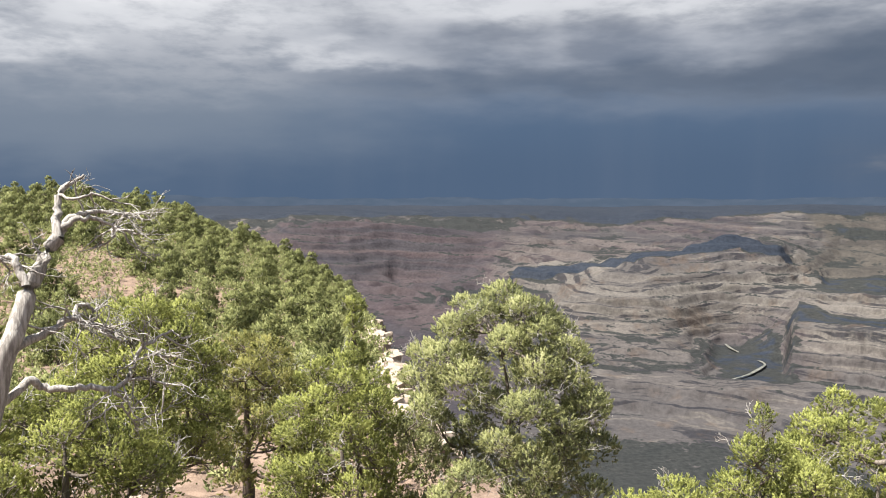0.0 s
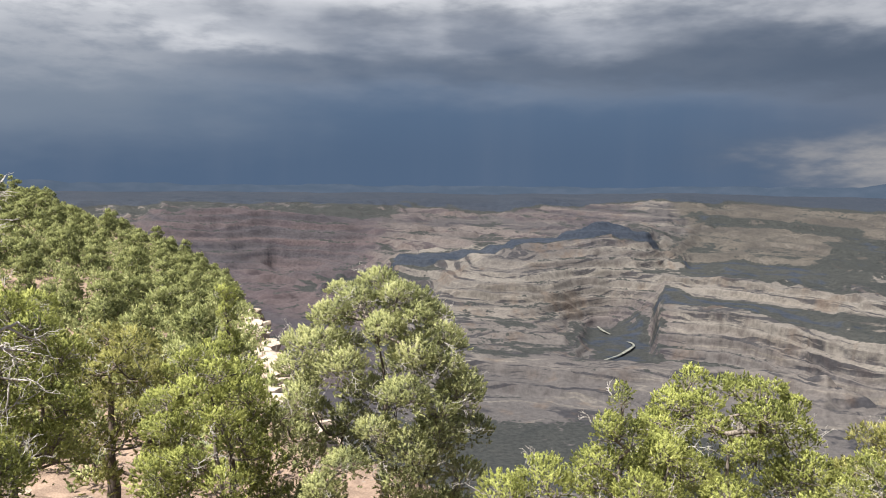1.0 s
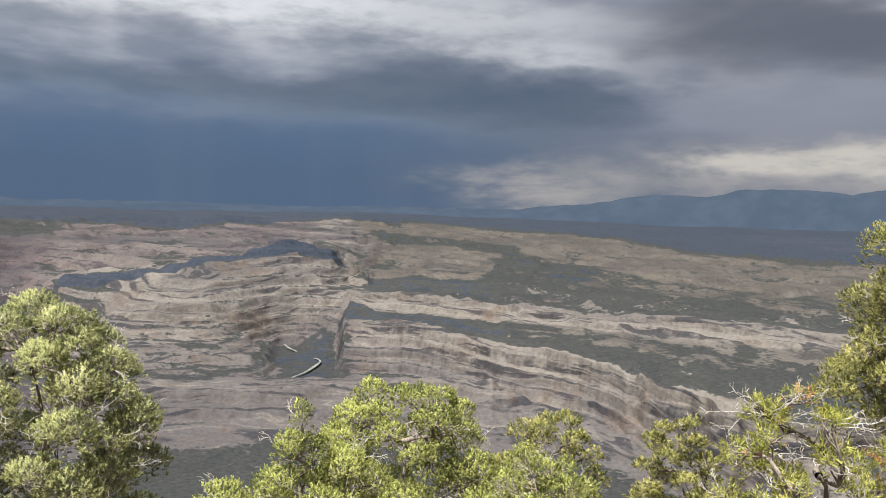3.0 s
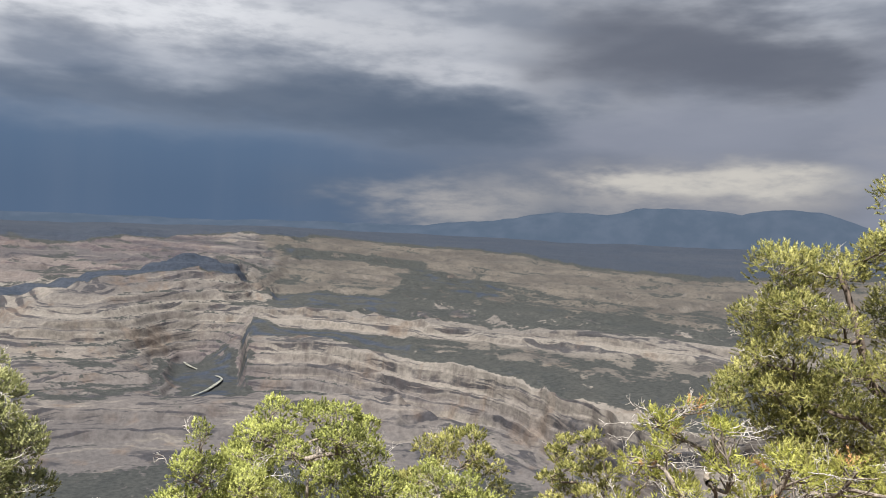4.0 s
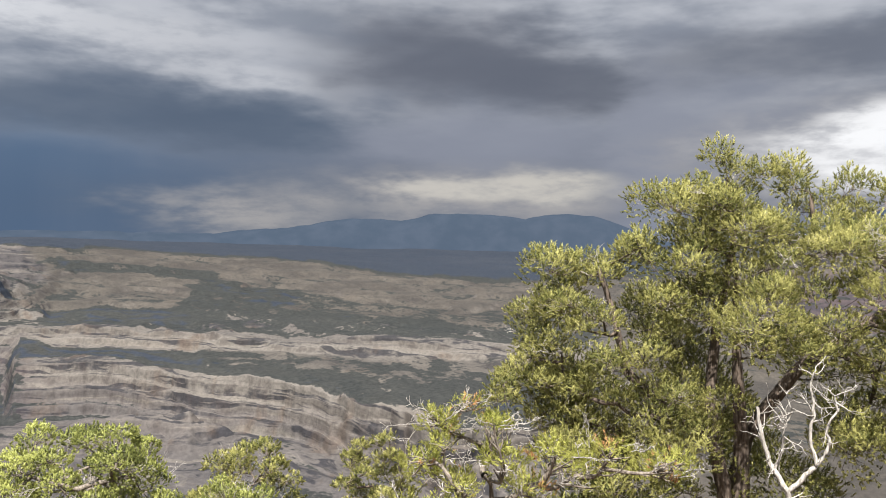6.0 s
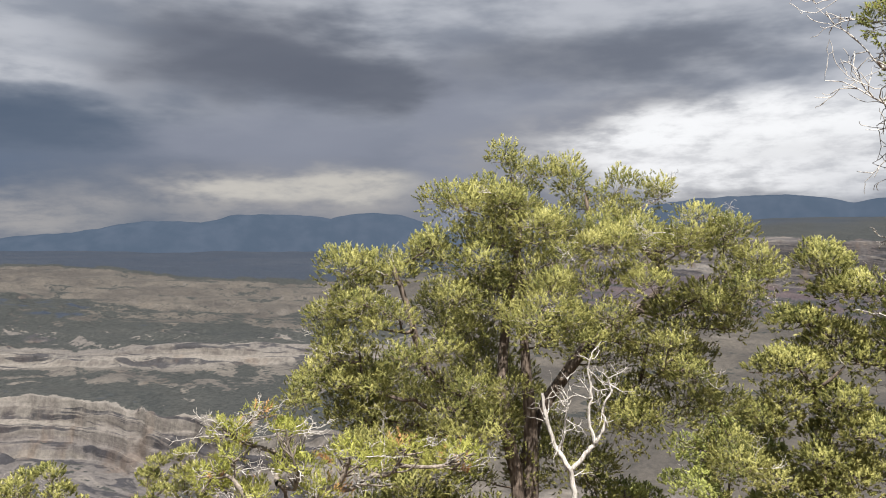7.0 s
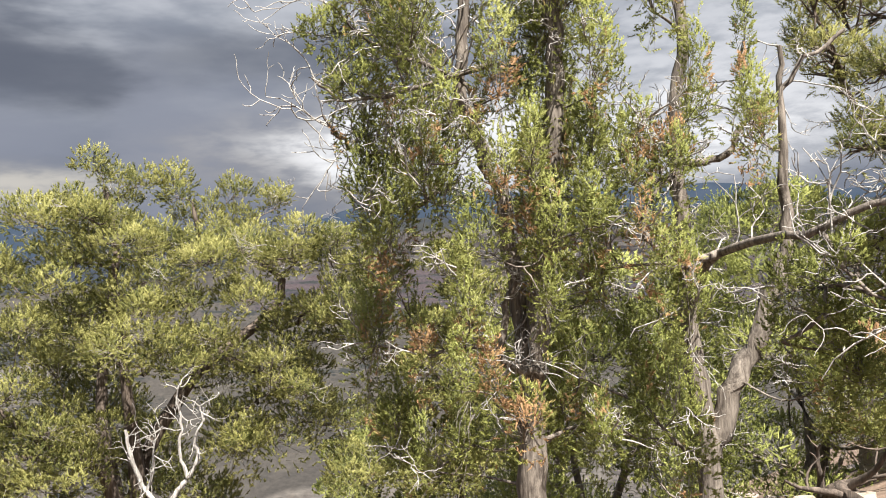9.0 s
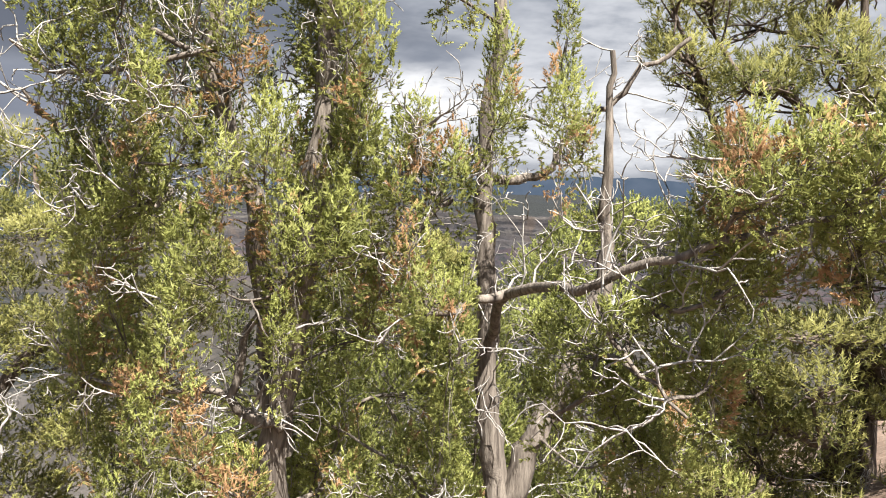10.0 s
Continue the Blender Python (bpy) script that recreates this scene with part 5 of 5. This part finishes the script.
near_c += [(-0.8, 0.9, 0.45 - bz, 0.5, 0.28), (-0.9, 0.2, 0.6 - bz, 0.6, 0.3), (-0.6, 1.3, 0.75 - bz, 0.5, 0.28), (-1.0, -0.3, 0.2 - bz, 0.6, 0.3), (-0.5, 0.6, 0.1 - bz, 0.5, 0.28), (-0.8, 1.5, 0.25 - bz, 0.4, 0.25),
          (-0.5, 1.5, 2.9 - bz, 0.5, 0.32), (-0.5, 1.3, 2.35 - bz, 0.45, 0.28), (-0.3, 1.7, 3.4 - bz, 0.5, 0.32), (-0.9, -0.6, 1.2 - bz, 0.6, 0.3)]
conifer("pinyon_pine", "shaded pinyon pine with long dark boughs", b, clumped(near_c, 43, 0.55), 43, PINYON, BARK_DARK, 0.17,
        style="pinyon", far=6.5, dead=60, stems=1, sub=16, gaps=0.0)


# ---- dead wood ----
def snag(name, label, base, seed, ways, radius, category="dead tree", depth=3, forks=4, curl=0.32):
    rng = np.random.default_rng(seed)
    root = tagged(new(name), label, category)
    root.location = base
    for k, (start, way, length, share) in enumerate(ways):
        polys = gnarl(start, way, length, radius * share, rng, depth, forks, curl, 0.08)
        part("trunk" if k == 0 else "limb", tube_mesh("limb", polys, DEAD_WOOD, 7, 0.08, rng), root)
    return root


def old_snag():
    """The bleached juniper at the rim: main limbs laid out, twigs grown from them."""
    rng = np.random.default_rng(51)
    base = stand(-4.3, 6.7)
    root = tagged(new("dead_juniper"), "bleached leafless juniper snag with twisted limbs", "dead tree")
    root.location = base
    trunk = [(-4.3, 6.7, base[2] - 0.3), (-4.2, 6.7, -1.2), (-4.05, 6.74, -0.35), (-3.94, 6.79, 0.18), (-3.88, 6.87, 0.42), (-3.81, 6.95, 0.64), (-3.79, 7.02, 0.86), (-3.71, 7.1, 1.08), (-3.6, 7.17, 1.26)]
    leader = [(-3.61, 7.18, 1.24), (-3.68, 7.29, 1.49), (-3.67, 7.35, 1.68), (-3.59, 7.41, 1.77), (-3.5, 7.47, 1.84)]
    crown = [(-3.62, 7.2, 1.26), (-3.59, 7.3, 1.42), (-3.45, 7.37, 1.49), (-3.26, 7.43, 1.5), (-3.07, 7.5, 1.47)]
    second = [(-3.61, 7.23, 1.34), (-3.5, 7.3, 1.42), (-3.37, 7.37, 1.44), (-3.24, 7.43, 1.38), (-3.06, 7.49, 1.29)]
    spur = [(-3.67, 7.33, 1.65), (-3.48, 7.27, 1.61), (-3.37, 7.3, 1.65), (-3.35, 7.32, 1.7)]
    fork = [(-3.8, 6.96, 0.83), (-3.9, 6.98, 1.01), (-3.96, 7.01, 1.11), (-4.08, 7.03, 1.05)]
    arm = [(-3.93, 6.82, 0.24), (-3.84, 7.03, 0.32), (-3.72, 7.15, 0.37), (-3.65, 7.28, 0.45), (-3.58, 7.4, 0.49), (-3.53, 7.52, 0.41), (-3.41, 7.64, 0.3), (-3.3, 7.75, 0.2)]
    loop = [(-3.59, 7.4, 0.49), (-3.64, 7.48, 0.56), (-3.55, 7.53, 0.6), (-3.49, 7.58, 0.55), (-3.56, 7.62, 0.41), (-3.48, 7.67, 0.34), (-3.37, 7.72, 0.29)]
    low = [(-4.06, 6.78, -0.3), (-3.86, 7.09, -0.05), (-3.82, 7.16, -0.13), (-3.65, 7.24, -0.17), (-3.48, 7.33, -0.17), (-3.24, 7.41, -0.23), (-3.14, 7.5, -0.14), (-3.09, 7.59, 0.02), (-3.08, 7.68, 0.14), (-2.99, 7.76, 0.2), (-2.82, 7.85, 0.29)]
    hook = [(-3.23, 7.41, -0.23), (-3.17, 7.44, -0.31), (-3.16, 7.48, -0.43), (-3.1, 7.52, -0.55)]
    prong = [(-3.1, 7.6, 0.02), (-2.98, 7.67, 0.09), (-2.8, 7.72, 0.04)]
    prong_b = [(-3.14, 7.5, -0.14), (-3.0, 7.55, -0.13), (-2.81, 7.6, -0.2)]
    limbs = [(trunk, 0.115, 0.062, 4), (leader, 0.05, 0.012, 1), (crown, 0.04, 0.010, 8), (second, 0.032, 0.009, 9), (spur, 0.018, 0.008, 2), (fork, 0.045, 0.022, 5),
             (arm, 0.048, 0.012, 12), (loop, 0.024, 0.010, 9), (low, 0.042, 0.012, 14), (hook, 0.018, 0.007, 4), (prong, 0.014, 0.006, 3), (prong_b, 0.014, 0.006, 3)]
    for k, (way, r0, r1, twigs) in enumerate(limbs):
        p = np.array(way) - np.array(base)
        t = np.linspace(0, len(p) - 1, (2 if r0 > 0.08 else 4) * (len(p) - 1) + 1)
        p = np.stack([np.interp(t, np.arange(len(p)), p[:, c]) for c in range(3)], 1)
        p[1:-1] = (p[:-2] + p[1:-1] * 2 + p[2:]) / 4 + rng.normal(0, 0.009, (len(p) - 2, 3))
        polys = [(p, np.linspace(r0, r1, len(p)))]
        for _ in range(twigs):
            i = rng.integers(len(p) // 2, len(p))
            polys += gnarl(p[i], rng.normal(0, 1, 3) + np.array([0.6, 0, -0.05]), rng.uniform(0.2, 0.5), 0.011, rng, 2, 4, 0.45, 0.0)
        part("trunk" if k == 0 else "limb", tube_mesh("limb", polys, DEAD_WOOD, 8, 0.035, rng), root)


old_snag()
S0 = (10.94, 2.59, -2.5)
STEM_A = [(10.94, 2.59, -2.5), (10.93, 2.61, -1.85), (10.92, 2.66, -1.49), (10.86, 2.87, -1.14), (10.82, 2.98, -0.75), (10.81, 3.02, -0.45)]
STEM_B = [(10.92, 2.66, -1.49), (10.98, 2.45, -1.25), (11.01, 2.34, -1.1), (10.98, 2.44, -0.79), (11.0, 2.39, -0.4), (10.98, 2.44, -0.1), (10.99, 2.39, 0.07)]
STEM_C = [(11.01, 2.34, -1.1), (11.04, 2.22, -0.9), (11.03, 2.25, -0.63), (11.06, 2.13, -0.4), (11.05, 2.17, -0.23)]
STEM_D = [(10.87, 2.81, -1.22), (10.91, 2.71, -0.95), (10.9, 2.73, -0.71), (10.93, 2.63, -0.48)]


def laid_snag(name, label, base, limbs, seed, twigs, category="dead shrub"):
    """A dead shrub with its main stems laid out and twigs grown from them."""
    rng = np.random.default_rng(seed)
    root = tagged(new(name), label, category)
    root.location = base
    for k, (way, r0, r1) in enumerate(limbs):
        p = np.array(way) - np.array(base)
        t = np.linspace(0, len(p) - 1, 4 * (len(p) - 1) + 1)
        p = np.stack([np.interp(t, np.arange(len(p)), p[:, c]) for c in range(3)], 1)
        p[1:-1] = (p[:-2] + p[1:-1] + p[2:]) / 3 + rng.normal(0, 0.008, (len(p) - 2, 3))
        polys = [(p, np.linspace(r0, r1, len(p)))]
        for _ in range(twigs):
            i = rng.integers(len(p) // 3, len(p))
            polys += gnarl(p[i], rng.normal(0, 1, 3) + np.array([0, 0, 0.7]), rng.uniform(0.15, 0.4), 0.010, rng, 1, 3, 0.45, 0.2)
        part("trunk" if k == 0 else "limb", tube_mesh("limb", polys, DEAD_WOOD, 7, 0.08, rng), root)


laid_snag("dead_shrub", "small forked white snag before the great pinyon", (S0[0], S0[1], height(S0[0], S0[1])),
          [([(S0[0], S0[1], height(S0[0], S0[1]) - 0.2)] + STEM_A, 0.05, 0.02), (STEM_B, 0.035, 0.008), (STEM_C, 0.026, 0.008), (STEM_D, 0.02, 0.007)], 52, 10)
snag("dead_shrub", "thin grey leafless shrub on the slope", stand(20.0, 16.9), 53,
     [((0, 0, 0), (0.1, 0.1, 1.0), 2.6, 1.0), ((0, 0, 0.3), (0.6, 0.2, 1.0), 2.2, 0.8), ((0, 0, 0.3), (-0.5, 0.1, 1.0), 2.2, 0.8), ((0, 0, 0.5), (0.1, -0.6, 1.0), 2.0, 0.8)], 0.035, "dead shrub", 3, 6, 0.25)


# ---- the wooded spur ----
def hill_trees():
    kinds = []
    for k in range(4):
        tall, across = (3.6, 3.0, 4.2, 2.6)[k], (3.4, 3.0, 3.0, 2.8)[k]
        kinds.append(conifer("hill_tree", "round green pinyon on the wooded spur", (0, 0, -500), crown_lobes(60 + k, tall, across, 7, 0.12, size=0.58), 60 + k, HILL_GREEN, BARK_DARK, 0.12,
        style="pinyon", far=60, dense=1.3, sub=0, gaps=0.2, group="trees on the spur"))
    rng = np.random.default_rng(77)
    spots = []
    while len(spots) < 296:
        a = radians(rng.uniform(-34, -5.0))
        r = math.sqrt(rng.uniform(38 ** 2, 235 ** 2))
        x, y = math.sin(a) * r, math.cos(a) * r
        if beside(np.array([x]), np.array([y]), [(3.0, 26.0), (-2.0, 42.0), (-7.0, 75.0), (-23.0, 190.0), (-60.0, 330.0)])[0] > -2.0:
            continue
        if 62 < r < 150 and a > radians(-19) and fbm(x, y, 26, 3, 101) < -0.10:
            continue
        if any((x - u) ** 2 + (y - v) ** 2 < 5.0 for u, v in spots):
            continue
        spots.append((x, y))
    for k, (x, y) in enumerate(spots):
        m = pose(x, y, height(x, y), 0, 0, rng.uniform(0, 360))
        s = rng.uniform(0.8, 1.35)
        if k < 4:
            kinds[k].matrix_basis = m @ Matrix.Diagonal((s, s, s, 1))
        else:
            t = copy_thing(kinds[rng.integers(4)], m)
            t.scale = (s, s, s * rng.uniform(0.85, 1.15))


hill_trees()


def spur_brush():
    """The low scrub and small trees that close the gaps on the spur, too many to count."""
    rng = np.random.default_rng(78)
    a = np.radians(rng.uniform(-35, -4.5, 9000))
    r = np.sqrt(rng.uniform(30 ** 2, 240 ** 2, 9000))
    x, y = np.sin(a) * r, np.cos(a) * r
    keep = (beside(x, y, [(3.0, 26.0), (-2.0, 42.0), (-7.0, 75.0), (-23.0, 190.0), (-60.0, 330.0)]) < -1.0) & ((r > 150) | (r < 78) | (np.arctan2(x, y) < radians(-19)) | (fbm(x, y, 26, 3, 101) > -0.06))
    x, y = x[keep][:6400], y[keep][:6400]
    z = land(x, y)[0]
    C, D = [], []
    for u, v, w in zip(x, y, z):
        s = rng.uniform(0.5, 1.35)
        n = int(11 * s)
        d = rng.normal(0, 1, (n, 3))
        d[:, 2] = np.abs(d[:, 2])
        d /= np.linalg.norm(d, axis=1, keepdims=True)
        C.append(np.array([u, v, w + 0.2 * s]) + d * rng.uniform(0.6, 1.05, (n, 1)) * np.array([0.95, 0.95, 1.1]) * s)
        D.append(d * 0.7 + np.array([0, 0, 0.4]))
    me = tuft_mesh("scrub", np.concatenate(C), np.concatenate(D), HILL_GREEN, rng, 6, 0.34, 0.15, 0.8)
    tagged(new("scrub", me), "dense green scrub covering the spur", "shrubs", kind="stuff")


spur_brush()


# ---- stones, fallen wood and grass ----
def rock_mesh(seed, flat=0.6):
    bm = bmesh.new()
    bmesh.ops.create_icosphere(bm, subdivisions=2, radius=1.0)
    off = Vector((seed * 3.1, seed * 1.7, seed * 0.9))
    for v in bm.verts:
        k = 1 + 0.45 * noise.noise(v.co * 0.9 + off) + 0.16 * noise.noise(v.co * 2.6 + off)
        c = v.co * k
        # blunt bedding faces
        c.z = max(-0.55, min(0.55 + 0.1 * noise.noise(off), c.z)) * flat
        c.x = max(-0.85, min(0.9, c.x))
        v.co = c
    me = bpy.data.meshes.new("rock")
    bm.to_mesh(me)
    bm.free()
    me.materials.append(PALE_STONE)
    return me


ROCKS = [rock_mesh(k, 0.55 + 0.1 * (k % 4)) for k in range(7)]


def rock(x, y, size, rng, sink=0.25, z=None, label="pale weathered sandstone rock on the slope", group="loose rocks"):
    ob = tagged(new("rock", ROCKS[rng.integers(len(ROCKS))]), label, "rock", group)
    ob.matrix_basis = pose(x, y, (height(x, y) if z is None else z) + size * (0.35 - sink), rng.uniform(-14, 14), rng.uniform(-14, 14), rng.uniform(0, 360)) @ Matrix.Diagonal(
        (size * rng.uniform(0.8, 1.3), size * rng.uniform(0.7, 1.1), size * rng.uniform(0.7, 1.2), 1))
    return ob


def ledge_rocks():
    """The pale broken ledge that ends the spur."""
    rng = np.random.default_rng(91)
    way = np.array([(-1.0, 39.0), (-2.4, 42.0), (-4.6, 52.0), (-7.0, 66.0), (-9.5, 82.0), (-15.0, 120.0), (-23.0, 176.0)])
    for k in range(95):
        t = rng.random() ** 1.5 * (len(way) - 1.001)
        i = int(t)
        p = way[i] + (way[i + 1] - way[i]) * (t - i) + rng.normal(0, 0.9, 2)
        rock(p[0], p[1], rng.uniform(0.35, 1.15), rng, 0.1, label="pale sandstone block on a broken ledge", group="ledge blocks")


def near_rocks():
    rng = np.random.default_rng(92)
    for _ in range(70):
        x, y = rng.uniform(5.5, 14), rng.uniform(-6.0, 1.5)
        rock(x, y, abs(rng.normal(0, 0.09)) + 0.035, rng)
    for _ in range(45):
        x, y = rng.uniform(-9, 1), rng.uniform(6, 24)
        rock(x, y, abs(rng.normal(0, 0.14)) + 0.05, rng)


def fallen(name, label, a, b, r, seed, mat):
    """A fallen limb lying on the ground, with broken stubs."""
    rng = np.random.default_rng(seed)
    n = 12
    p = np.stack([np.linspace(a[k], b[k], n) for k in range(2)], 1) + rng.normal(0, 0.05, (n, 2))
    p = np.array([(x, y, height(x, y) + r * 0.7) for x, y in p])
    girth = np.linspace(r, r * 0.55, n) * (1 + rng.normal(0, 0.08, n))
    girth[0], girth[-1] = r * 0.12, r * 0.08
    polys = [(p, girth)]
    for _ in range(6):
        i = rng.integers(2, n - 1)
        polys += gnarl(p[i], rng.normal(0, 1, 3) + np.array([0, 0, 0.6]), rng.uniform(0.3, 0.7), r * 0.35, rng, 1, 3, 0.35, 0.1)
    base = Vector(p[0])
    me = tube_mesh(name, [(q - np.array(base), s) for q, s in polys], mat, 8, 0.1, rng)
    ob = tagged(new(name, me), label, "fallen wood")
    ob.location = base


def sticks():
    """Bleached twigs lying under the junipers."""
    rng = np.random.default_rng(93)
    for _ in range(46):
        x, y = rng.uniform(5.0, 10.5), rng.uniform(-5.5, 0.3)
        a = rng.uniform(0, 6.28)
        L = rng.uniform(0.25, 0.9)
        n = 5
        p = np.array([(x + math.cos(a) * L * t, y + math.sin(a) * L * t) for t in np.linspace(0, 1, n)]) + rng.normal(0, 0.02, (n, 2))
        p = np.array([(u, v, height(u, v) + 0.012) for u, v in p])
        me = tube_mesh("stick", [(p - p[0], np.linspace(0.014, 0.005, n))], DEAD_WOOD, 5, 0.08, rng)
        ob = tagged(new("stick", me), "bleached stick lying on the soil", "stick", "fallen sticks")
        ob.location = p[0]


def dry_grass():
    rng = np.random.default_rng(94)
    x, y = rng.uniform(5.2, 16, 500), rng.uniform(-6.0, 1.5, 500)
    keep = fbm(x, y, 1.5, 2, 111) > -0.05
    x, y = x[keep], y[keep]
    C = np.stack([x, y, land(x, y)[0]], 1)
    me = tuft_mesh("dry_grass", C, np.tile([0, 0, 1.0], (len(C), 1)), GRASS, rng, 14, 0.16, 0.007, 0.35)
    tagged(new("dry_grass", me), "dry straw-coloured grass tufts on the rim", "grass", kind="stuff")


GRASS = foliage_material("dry_grass", (0.20, 0.17, 0.09), (0.30, 0.26, 0.15), (0.40, 0.35, 0.22))
ledge_rocks()
near_rocks()
fallen("fallen_log", "dark fallen juniper trunk below the pines", (11.0, 1.0), (13.6, -0.9), 0.14, 95, BARK_DARK)
fallen("fallen_limb", "grey fallen juniper limb on bare soil", (7.4, -1.6), (9.6, -2.9), 0.07, 96, BARK_GREY)
fallen("fallen_limb", "grey fallen juniper limb on bare soil", (6.0, -3.6), (7.9, -4.0), 0.08, 97, BARK_DARK)
sticks()
dry_grass()
